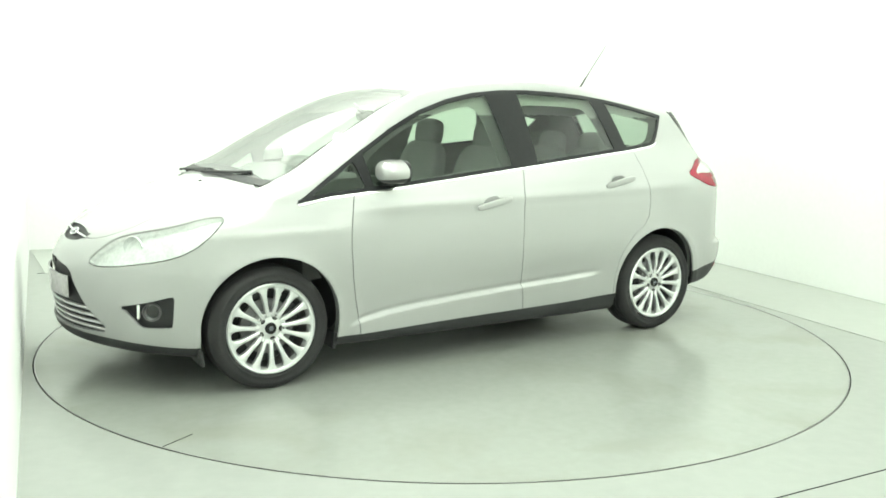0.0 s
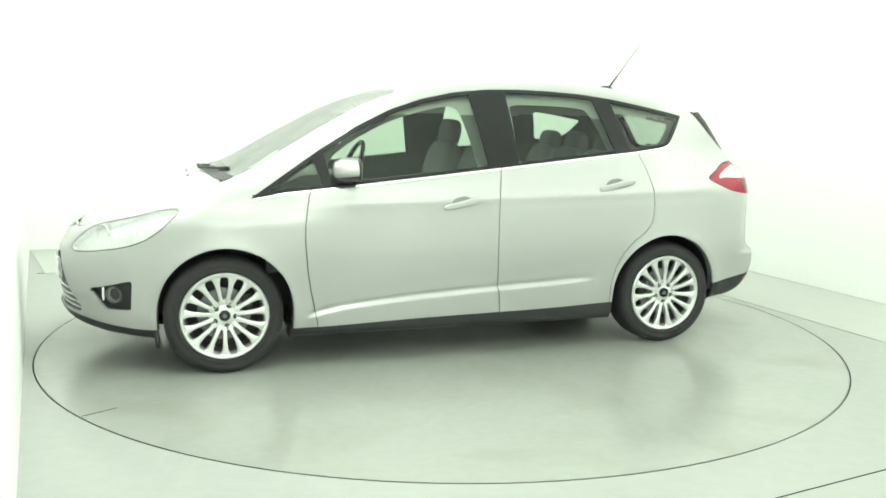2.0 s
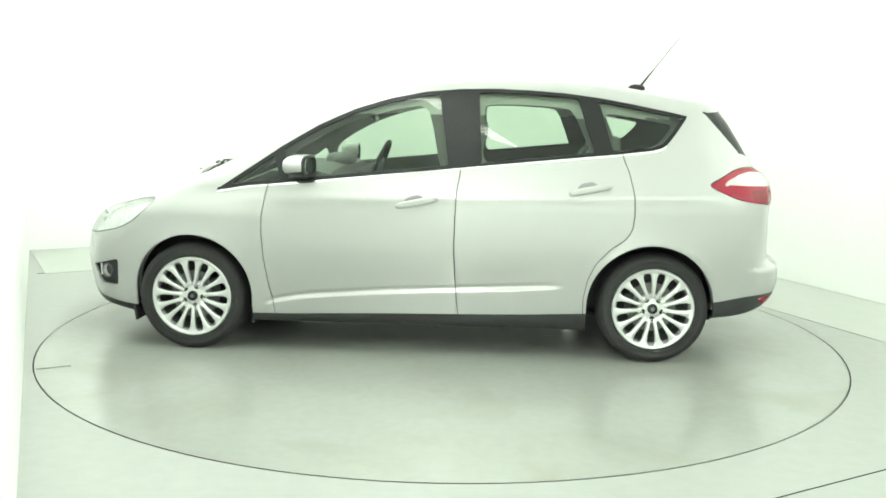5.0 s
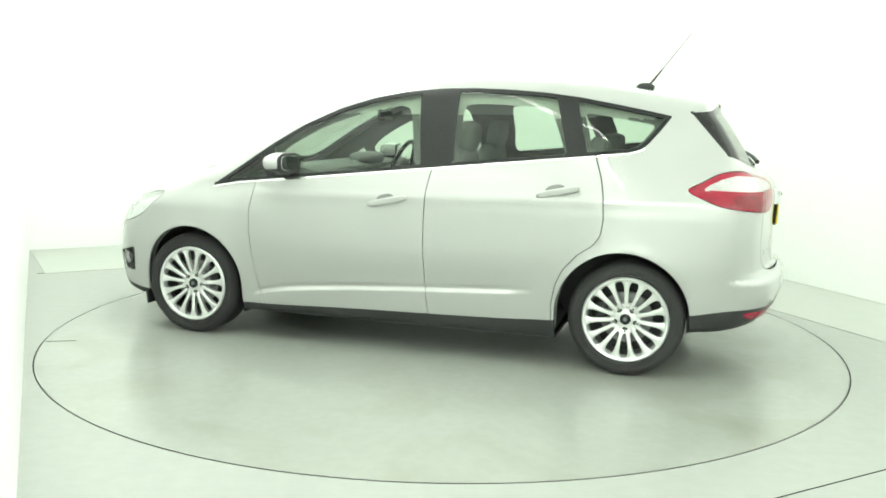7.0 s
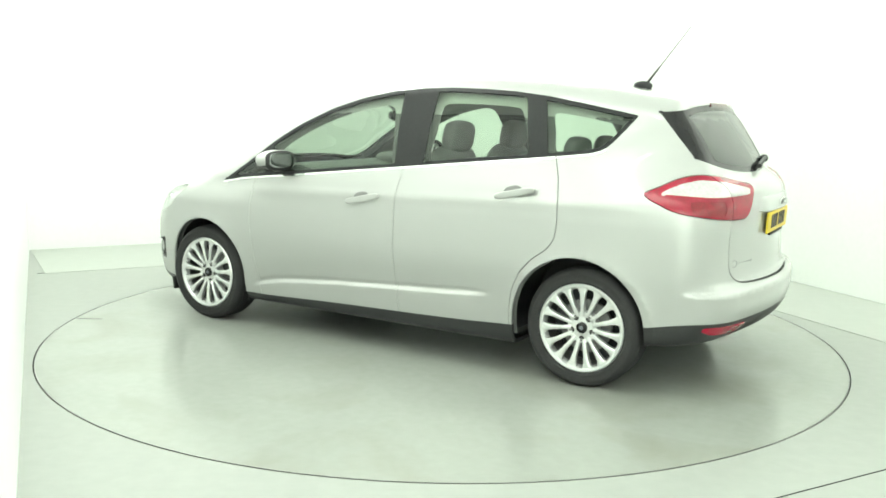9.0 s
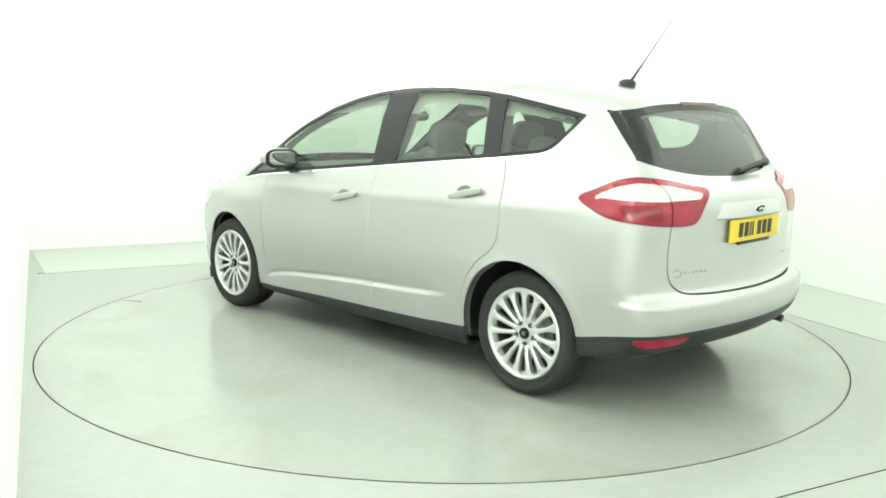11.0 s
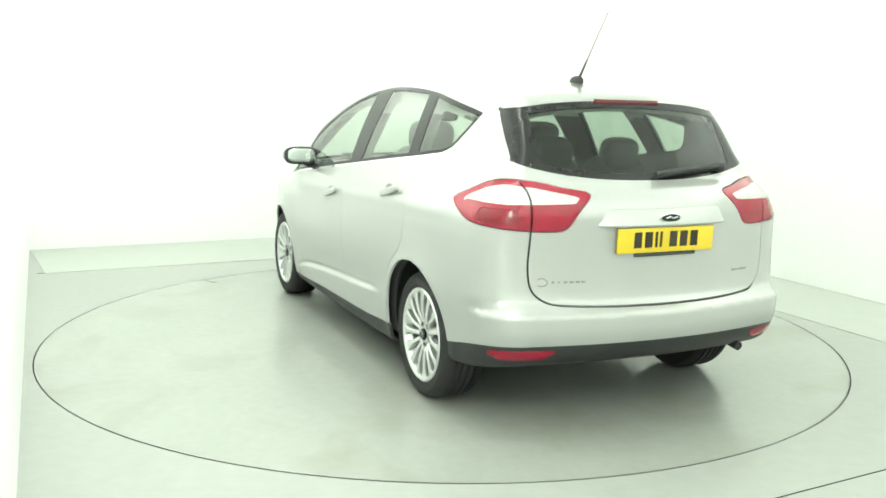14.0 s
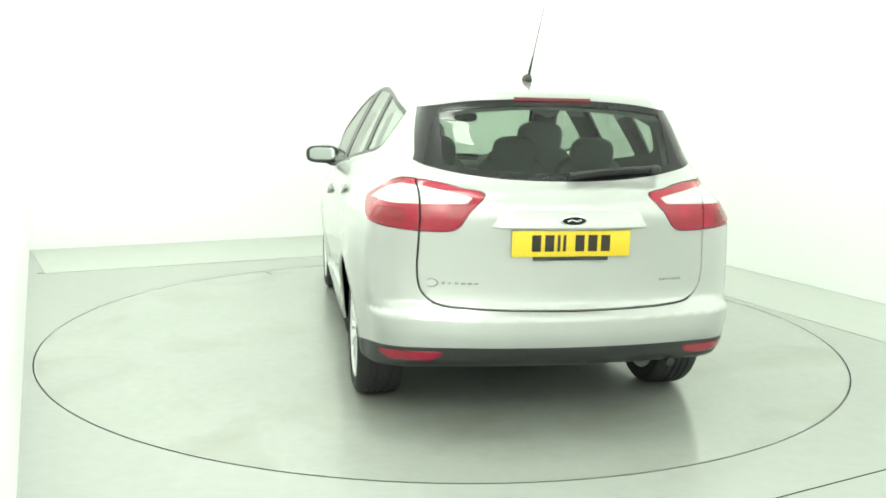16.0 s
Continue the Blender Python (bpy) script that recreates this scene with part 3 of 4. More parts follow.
    sk.carve("hood", xy(HOOD), lambda p: (p[:, 0] > 1.1) & (p[:, 2] > 0.68))
    low = lambda p: flank(p) & (p[:, 2] < Z_BELT(p[:, 0]) + 0.004)
    front = outline(EDGE_F + [(0.3, 0.15), (-0.1, 0.15)] + EDGE_B[::-1] + [(-0.2, 1.2), (0.5, 1.2)])
    rear = outline(EDGE_B + [(-0.5, 0.15)] + EDGE_C[::-1] + [(-1.1, 1.3), (-0.6, 1.3)])
    for door, fn in (("front_door", front), ("rear_door", rear)):
        near = lambda p: low(p) & (p[:, 2] > Z_PAINT(p[:, 0]) - 0.002)
        sk.seam(xz(fn), near, ("body", "strip"))
        sk.carve(door, xz(fn), near)
    # finer net along the rocker crease
    for d in (0.030, 0.019, 0.008, -0.002, -0.012, -0.022):
        k, val = sk.near(lambda p: p[:, 2] - Z_ROCKER(p[:, 0]) - d, lambda p: (ay(p) > 0.7) & (p[:, 0] < 0.93) & (p[:, 0] > -0.88), ("body", "front_door", "rear_door"))
        sk.cut(lambda p: p[:, 2] - Z_ROCKER(p[:, 0]) - d, k[np.abs(val) < 0.04].tolist())
    both = {"reflector", "tail_brake", "front_door", "rear_door", "headlight", "tail_light", "tail_clear", "tail_light_inner", "tail_clear_inner", "fog_recess", "strip", "trim", *PANES, *(g + "_rim" for g in PANES)}
    sk.tag = np.array([t + ("/l" if y > 0 else "/r") if t in both else t for t, y in zip(sk.tag.tolist(), sk.c[:, 1])])
    body = sk.panel("body_shell", ("body",), PAINT, car, "silver-white metallic painted shell")
    sk.panel("hood", ("hood",), PAINT, car)
    gate = sk.panel("tailgate", ("tailgate",), PAINT, car)
    sk.panel("lower_skirt", ("skirt",), BLACK, car, "matt black plastic sill and bumper edge", edge=0.02)
    ws = sk.panel("windscreen", ("screen_inner",), GLASS, car, "clear curved windscreen", edge=0.0)
    sk.panel("screen_border", ("windscreen",), GLOSS_BLACK, ws, "black printed border", edge=0.004)
    sk.panel("glass_border", ("rear_edge",), GLOSS_BLACK, gate, "black printed border", sink=0.002, edge=0.01)
    sk.panel("rear_window", ("rear_glass",), REAR_TINT, gate, "tinted rear window", sink=0.004, edge=0.0)
    up = sk.panel("upper_grille", ("grille_up",), BLACK, car, "black upper grille slot", sink=0.015, edge=-0.014)
    sk.panel("lower_grille", ("grille_low",), BLACK, car, "black trapezoid lower grille", sink=0.035, edge=-0.034)
    for s in "lr":
        for d, panes in (("front_door", ("front_quarter_glass", "front_door_glass")), ("rear_door", ("rear_door_glass",))):
            ob = sk.panel(d, (d + "/" + s,), PAINT, car)
            for g in panes:
                sk.panel("window_pane", (g + "/" + s, g + "_rim/" + s), GLASS, ob, "lightly tinted side window", sink=0.005, edge=0.0)
        q = sk.panel("window_surround", ("trim/" + s,), PILLAR, car, "dark pillars and window surround", sink=0.002)
        sk.panel("quarter_window", ("rear_quarter_glass/" + s, "rear_quarter_glass_rim/" + s), GLASS, q, "lightly tinted quarter window", sink=0.005, edge=0.0)
        sk.panel("belt_strip", ("strip/" + s,), CHROME, car, "bright chrome belt strip", sink=-0.003, edge=0.006)
        hl = sk.panel("headlight", ("headlight/" + s,), LENS, car, "clear headlight with bright reflectors", sink=0.001, edge=0.0)
        sk.panel("housing", ("headlight/" + s,), LAMP, hl, "silver reflector housing", sink=0.028, edge=-0.026)
        tl = sk.panel("tail_light", ("tail_light/" + s,), RED, car, "red tail light with a clear band", sink=-0.002)
        sk.panel("clear_band", ("tail_clear/" + s,), FROST, tl, "clear white lens", sink=-0.001)
        sk.panel("brake_lens", ("tail_brake/" + s,), BRAKE_RED, tl, "deeper red ribbed brake lens", sink=0.001)
        ti = sk.panel("tail_light", ("tail_light_inner/" + s,), RED, gate, "red inner tail light", sink=-0.002)
        sk.panel("clear_band", ("tail_clear_inner/" + s,), FROST, ti, "clear white lens", sink=-0.001)
        sk.panel("rear_reflector", ("reflector/" + s,), RED, car, "red bumper reflector", sink=-0.002)
        sk.panel("fog_light_recess", ("fog_recess/" + s,), BLACK, car, "black fog light recess", sink=0.03, edge=-0.03)
    # lining of the cabin, seen through the glass and in the joints
    keep = [t for t in set(sk.tag.tolist()) if not (t in ("hole", "windscreen", "screen_inner", "rear_glass") or t.split("/")[0] in (*PANES, "headlight"))]
    roof = lambda c: (c[:, 2] > 1.40) & (c[:, 0] < 0.5)
    frame_zone = lambda c: (c[:, 2] > Z_BELT(c[:, 0]) + 0.03) & (np.abs(c[:, 1]) > 0.5) & (np.abs(c[:, 0]) < 1.55) & ~roof(c)
    sk.panel("cabin_lining", keep, TRIM, car, "dark grey cabin lining", sink=0.05, edge=0.0, flip=True, pick=lambda c: ~roof(c) & ~frame_zone(c))
    for side in (1, -1):
        sk.panel("pillar_lining", keep, PILLAR_LINING, car, "dark grey inner pillar lining", sink=0.05, edge=0.0, flip=True, pick=lambda c: frame_zone(c) & (c[:, 1] * side > 0))
    sk.panel("roof_lining", keep, LINING, car, "pale grey roof lining", sink=0.05, edge=0.0, flip=True, pick=roof)
    return body, gate

# ---- the car's fittings ----
def touch(p, d):
    """The first place on the car's skin from p along d."""
    p, d = np.array(p, float), np.array(d, float)
    d = d / np.linalg.norm(d)
    s = np.arange(0, 1.2, 0.002)
    q = p + s[:, None] * d
    i = int(np.argmax(form(*q.T) < 0))
    return Vector(q[i])


def flipped(bm):
    bmesh.ops.scale(bm, vec=(1, -1, 1), verts=bm.verts)
    bmesh.ops.reverse_faces(bm, faces=bm.faces)
    return bm


def egg(rx, ry, rz, e=0.7, nu=28, nv=16):
    """A rounded block."""
    bm = bmesh.new()
    sp = lambda c: math.copysign(abs(c) ** e, c)
    rows = []
    for j in range(1, nv):
        b = -math.pi / 2 + math.pi * j / nv
        rows.append([bm.verts.new((rx * sp(math.cos(b)) * sp(math.cos(a)), ry * sp(math.cos(b)) * sp(math.sin(a)), rz * sp(math.sin(b)))) for a in (2 * math.pi * i / nu for i in range(nu))])
    for a, b in zip(rows, rows[1:]):
        for i in range(nu):
            bm.faces.new((a[i], a[(i + 1) % nu], b[(i + 1) % nu], b[i]))
    bm.faces.new(rows[0][::-1])
    bm.faces.new(rows[-1])
    return bm


def moved(bm, m):
    bmesh.ops.transform(bm, matrix=m, verts=bm.verts)
    return bm


def rail(profile, half, bow=0.0, n=9):
    """A bar across the car: a profile of (x, z) swept from -half to half in y, its ends bowed."""
    bm = bmesh.new()
    rows = [[bm.verts.new((x + bow * y * y, y, z)) for x, z in profile] for y in (half * (2 * i / (n - 1) - 1) for i in range(n))]
    k = len(profile)
    for a, b in zip(rows, rows[1:]):
        for i in range(k):
            bm.faces.new((a[i], a[(i + 1) % k], b[(i + 1) % k], b[i]))
    bm.faces.new(rows[0][::-1])
    bm.faces.new(rows[-1])
    bmesh.ops.recalc_face_normals(bm, faces=bm.faces)
    return bm


def spoke_mesh():
    bm = bmesh.new()
    rows = []
    for r, w, y, h in ((0.060, 0.0095, 0.084, 0.03), (0.080, 0.0100, 0.090, 0.03), (0.115, 0.0100, 0.097, 0.03), (0.155, 0.0118, 0.100, 0.03), (0.182, 0.0150, 0.101, 0.03), (0.198, 0.0210, 0.101, 0.025), (0.206, 0.0300, 0.100, 0.02), (0.211, 0.0440, 0.100, 0.018), (0.217, 0.0455, 0.099, 0.016)):
        rows.append([bm.verts.new(v) for v in ((-w, y - h, r), (-w, y - 0.004, r), (-w * 0.6, y, r), (w * 0.6, y, r), (w, y - 0.004, r), (w, y - h, r))])
    for a, b in zip(rows, rows[1:]):
        for i in range(6):
            bm.faces.new((a[i], a[(i + 1) % 6], b[(i + 1) % 6], b[i]))
    bm.faces.new(rows[0])
    bm.faces.new(rows[-1])
    bmesh.ops.recalc_face_normals(bm, faces=bm.faces)
    return bm


def wheels(car):
    first = None
    for sx in (1.324, -1.324):
        for s in (1, -1):
            at = pose(sx, s * (0.764 if sx > 0 else 0.750), 0.310 if sx > 0 else 0.313, 0, 0, 0 if s > 0 else 180) @ pose(0, 0, 0, 0, 12 if sx > 0 else 0)
            w = part("wheel", lathe([(0.2, 0.05), (0.206, 0.093), (0.214, 0.104), (0.226, 0.107), (0.2325, 0.100), (0.2325, 0.09), (0.222, 0.075), (0.215, 0.02), (0.21, -0.09), (0.2325, -0.10), (0.225, -0.10), (0.2, -0.08), (0.2, 0.05)], 72), ALLOY, car, "silver multi-spoke alloy wheel", at=at)
            tread = []
            for c in (0.05, 0.017, -0.017, -0.05):
                tread += [(0.3125, c + 0.005), (0.305, c + 0.004), (0.305, c - 0.004), (0.3125, c - 0.005)]
            part("tyre", lathe([(0.228, 0.088), (0.232, 0.100), (0.243, 0.107), (0.247, 0.1085), (0.250, 0.107), (0.270, 0.111), (0.276, 0.1125), (0.280, 0.111), (0.294, 0.104), (0.305, 0.090), (0.3105, 0.074)] + tread + [(0.3105, -0.074), (0.305, -0.090), (0.295, -0.103), (0.26, -0.109), (0.232, -0.1)], 96), RUBBER, w, "black road tyre")
            if first is None:
                me = None
                for i in range(15):
                    ang = 360 / 15 * i
                    if me is None:
                        sp = part("spoke", spoke_mesh(), ALLOY, w)
                        me = sp.data
                    else:
                        sp = new("spoke", me)
                        sp.parent = w
                        sp.matrix_local = pose(0, 0, 0, 0, ang, 0)
                first = me
            else:
                for i in range(15):
                    sp = new("spoke", first)
                    sp.parent = w
                    sp.matrix_local = pose(0, 0, 0, 0, 360 / 15 * i, 0)
            part("hub", lathe([(0.001, 0.081), (0.040, 0.081), (0.050, 0.077), (0.066, 0.079), (0.076, 0.083), (0.082, 0.079), (0.083, 0.06), (0.080, -0.03)], 60), ALLOY, w)
            part("hub_cap", lathe([(0.0005, 0.094), (0.022, 0.094), (0.0285, 0.091), (0.030, 0.083)], 32), GLOSS_BLACK, w, "dark round hub cap")
            part("cap_emblem", lathe([(0.0005, 0.0955), (0.011, 0.0955), (0.012, 0.094)], 24), BADGE, w, "small round emblem")
            for k in range(5):
                a = radians(-90 + 72 * k)
                seat = part("lug_recess", lathe([(0.0145, 0.0815), (0.0135, 0.0835), (0.0105, 0.0835), (0.0100, 0.079), (0.0005, 0.078)], 16), BLACK, w, "dark recessed nut seat", at=pose(0.058 * math.cos(a), 0.0, 0.058 * math.sin(a)))
                part("lug_nut", lathe([(0.0005, 0.0850), (0.0055, 0.0850), (0.0070, 0.0835), (0.0078, 0.078)], 6), STEEL, seat, "bare steel wheel nut")
            # dark sleeve inside the rim puts the shade between spokes into colour
            part("barrel_shade", lathe([(0.2035, 0.070), (0.199, 0.050), (0.196, -0.03), (0.196, -0.085)], 60), STEEL, w, "dark grey inner sleeve standing in for shade between the spokes")
            part("brake_disc", lathe([(0.06, 0.03), (0.14, 0.03), (0.14, 0.005), (0.06, 0.005), (0.06, 0.03)], 48), STEEL, w, "bare steel brake disc")
            part("brake_caliper", box(0.06, 0.06, 0.12, pose(-0.13 if sx > 0 else 0.13, 0.02, 0.02), 0.012), BLACK, w)
            part("back_plate", lathe([(0.001, -0.03), (0.198, -0.03), (0.198, -0.04), (0.001, -0.04)], 40), BLACK, w)
            for dx, z in ((0.345, 0.195), (-0.355, 0.20)) if sx > 0 else ():
                part("splash_guard", box(0.018, 0.17, 0.085, pose(sx + dx, s * 0.755, z, 0, 8 if dx > 0 else -8), 0.005), BLACK, car, "small black splash guard")
            # liner over the wheel
            bm = bmesh.new()
            rows = []
            n = 26
            cx = 1.316 if sx > 0 else -1.300
            for y, r in ((0.50, 0.02), (0.50, 0.385), (0.785 if sx > 0 else 0.825, 0.385)):
                rows.append([bm.verts.new((cx + r * math.cos(a), s * y, 0.325 + r * math.sin(a) * (1 if math.sin(a) > 0 else 0.38))) for a in (radians(-28 + 236 * i / n) for i in range(n + 1))])
            for a, b in zip(rows, rows[1:]):
                for i in range(n):
                    bm.faces.new((a[i], a[i + 1], b[i + 1], b[i]))
            bmesh.ops.recalc_face_normals(bm, faces=bm.faces)
            part("wheel_arch_liner", bm, BLACK, car, "matt black wheel arch liner")


def mirrors(car):
    for s in (1, -1):
        c = pose(0.665, s * 0.918, 1.083, 0, 0, s * -8)
        shell = egg(0.096, 0.119, 0.064, 0.75)
        for v in shell.verts:
            v.co.x = max(v.co.x, -0.045)
            v.co.z *= 1 - 0.25 * max(0, v.co.y * s / 0.119)
        low = shell.copy()
        for bm, keep in ((shell, 1), (low, -1)):
            bmesh.ops.bisect_plane(bm, geom=bm.verts[:] + bm.edges[:] + bm.faces[:], plane_co=(0, 0, -0.030), plane_no=(0.10, 0, 1), clear_inner=keep > 0, clear_outer=keep < 0)
        cap = part("mirror_cap", shell, PAINT, car, "painted door mirror housing", at=c)
        bmesh.ops.scale(low, vec=(0.985, 0.985, 1), verts=low.verts)
        part("mirror_base", low, BLACK, cap, "black lower housing")
        arm = part("mirror_arm", box(0.075, 0.13, 0.035, pose(0.02, s * -0.09, -0.066, s * 12), 0.012), BLACK, cap)
        part("mirror_frame", moved(egg(0.012, 0.113, 0.060, 0.62), pose(-0.043, 0, 0.0)), BLACK, cap, "black mirror frame")
        part("mirror_glass", moved(egg(0.004, 0.090, 0.044, 0.55), pose(-0.054, 0, 0.003)), MIRROR, cap, "flat mirror glass")
        part("indicator", box(0.012, 0.055, 0.012, pose(0.068, s * 0.055, -0.012, 0, 0, s * -28), 0.005), FROST, cap, "clear side indicator")


def handles(doors):
    for ob, x, z, rise in doors:
        s = 1 if ob.data.vertices[0].co.y > 0 else -1
        y = float(half_width(np.array([x]), np.array([z]))[0])
        at = pose(x, s * (y + 0.013), z, 0, rise, 0)
        h = part("door_handle", egg(0.120, 0.010, 0.019, 0.55, 32, 12), PAINT, ob, "painted pull handle", at=at)
        for dx in (-0.088, 0.088):
            part("handle_foot", box(0.03, 0.024, 0.024, pose(dx, s * -0.014, 0), 0.004), PAINT, h)
        # no hollow here: a flat darker disc paints the grip recess's shade
        part("handle_shade", moved(egg(0.055, 0.003, 0.030, 0.9, 24, 10), pose(0.012, s * -0.0125, 0.012)), STEEL, h, "flat dark disc standing in for the shade of the grip recess")


def lettering(name, y0, y1, z, h, mat, parent, label, count):
    """A row of plain bars on the tail."""
    for i in range(count):
        y = y0 + (y1 - y0) * (i + 0.5) / count
        p = touch((-2.5, y, z), (1, 0, 0))
        part(name, box(0.004, abs(y1 - y0) / count * 0.72, h * (1.0 if i else 1.35), None, 0.001, 1), mat, parent, label, at=Matrix.Translation(p) @ pose(0, 0, 0, 0, 0, -19 * y))


def tail_fittings(car, gate):
    p = touch((-2.5, 0, 0.858), (1, 0, 0))
    plate = part("number_plate", box(0.010, 0.520, 0.111, None, 0.004), YELLOW, gate, "yellow rear number plate", at=Matrix.Translation(p + Vector((-0.005, 0, 0))) @ pose(0, 0, 0, 0, -2))
    y = 0.178
    for w in (0.046, 0.046, 0.014, 0.014, 0.0, 0.046, 0.046, 0.046):
        if w:
            part("plate_bar", box(0.003, w * 0.86, 0.070, None), INK, plate, "plain dark bar", smooth=False, at=pose(-0.006, y - w / 2, 0.003))
            y -= w + 0.011
        else:
            y -= 0.026
    part("plate_holder", box(0.012, 0.33, 0.016, None, 0.003), BLACK, gate, "black plate holder strip", at=Matrix.Translation(p + Vector((-0.001, 0, -0.064))))
    q0, q1 = touch((-2.5, 0, 0.925), (1, 0, 0)), touch((-2.5, 0, 0.998), (1, 0, 0))
    bar = part("tailgate_garnish", rail([(q0.x + 0.01, 0.921), (q0.x - 0.020, 0.921), (q0.x - 0.024, 0.927), (q1.x - 0.018, 0.984), (q1.x - 0.008, 0.996), (q1.x + 0.01, 0.998)], 0.365, 0.21, 13), PAINT, gate, "painted grip bar above the plate")
    for v in bar.data.vertices:
        t = (v.co.z - 0.921) / 0.077
        v.co.y *= 1 - 0.055 * t
        v.co.x += 0.030 * float(step(0.27, 0.365, abs(v.co.y)))
    e = part("badge", moved(egg(0.006, 0.060, 0.0245, 1.0, 32, 12), Matrix.Translation((q0.x - 0.022, 0, 0.957)) @ pose(0, 0, 0, 0, -14)), CHROME, gate, "oval chrome-rimmed badge")
    part("badge_field", moved(egg(0.006, 0.051, 0.0185, 1.0, 32, 12), Matrix.Translation((q0.x - 0.0245, 0, 0.9575)) @ pose(0, 0, 0, 0, -14)), PILLAR, e, "dark oval badge field")
    part("badge_stroke", tube([(q0.x - 0.033, 0.03, 0.955), (q0.x - 0.033, 0.012, 0.963), (q0.x - 0.033, -0.008, 0.955), (q0.x - 0.033, -0.03, 0.961)], 0.003, 6), CHROME, e, "bright plain stroke")
    lettering("model_bar", 0.545, 0.385, 0.684, 0.009, STEEL, gate, "plain metallic lettering bar", 6)
    part("model_bar", tube([touch((-2.5, 0.585 + 0.026 * math.cos(a), 0.684 + 0.017 * math.sin(a)), (1, 0, 0)) for a in (radians(50 + 26 * i) for i in range(11))], 0.0028, 6), STEEL, gate, "plain metallic lettering stroke")
    lettering("trim_bar", -0.42, -0.535, 0.690, 0.010, STEEL, gate, "plain metallic lettering bar", 7)
    # third brake light under the spoiler edge
    part("brake_light", rail([(-1.69, 1.444), (-1.742, 1.444), (-1.747, 1.455), (-1.740, 1.468), (-1.69, 1.468)], 0.178, 0.16, 9), DEEP_RED, gate, "dark red third brake light")
    # wiper on the rear glass
    a, b = touch((-2.5, -0.015, 1.128), (1, 0, 0)), touch((-2.5, -0.43, 1.162), (1, 0, 0))
    out = Vector((-0.026, 0, 0.008))
    mid = [touch((-2.5, -0.015 + t * -0.415, 1.128 + 0.034 * t + 0.006 * math.sin(t * 3.1)), (1, 0, 0)) + out for t in (0, 0.2, 0.4, 0.6, 0.8, 1.0)]
    w = part("rear_wiper", tube(mid, 0.013, 10, 0.75), BLACK, gate, "black rear wiper arm")
    part("wiper_blade", tube([v - out * 0.65 + Vector((0, 0, -0.012)) for v in mid], 0.007, 6), RUBBER, w)
    part("wiper_pivot", moved(egg(0.022, 0.030, 0.022, 0.8, 20, 10), Matrix.Translation(b + Vector((-0.018, 0, 0.0)))), BLACK, w)
    part("tail_pipe", tube([(-1.75, -0.50, 0.33), (-1.95, -0.50, 0.325), (-2.045, -0.50, 0.312)], 0.021, 16), BLACK, car, "dark exhaust tail pipe")
    part("exhaust_box", moved(egg(0.22, 0.33, 0.075, 0.6), pose(-1.80, -0.1, 0.375)), BLACK, car, "dark exhaust silencer under the tail")
    part("rear_axle", tube([(-1.324, -0.66, 0.30), (-1.40, -0.3, 0.25), (-1.40, 0.3, 0.25), (-1.324, 0.66, 0.30)], 0.035, 10), BLACK, car, "black rear axle beam")


def roof_fittings(car):
    p = touch((-1.30, 0, 2.0), (0, 0, -1))
    base = part("aerial_base", moved(egg(0.055, 0.021, 0.028, 0.9), Matrix.Translation(p + Vector((0.0, 0, 0.008)))), BLACK, car, "black aerial foot")
    tip = Vector((-1.554, 0, 1.885))
    s = p + Vector((-0.02, 0, 0.02))
    part("aerial_stem", tube([s, s.lerp(tip, 0.30)], 0.0075, 8, 0.6), BLACK, base, "black ribbed stem")
    part("aerial_rod", tube([s.lerp(tip, 0.28), tip], 0.0028, 6, 0.7), BLACK, base, "thin dark whip")


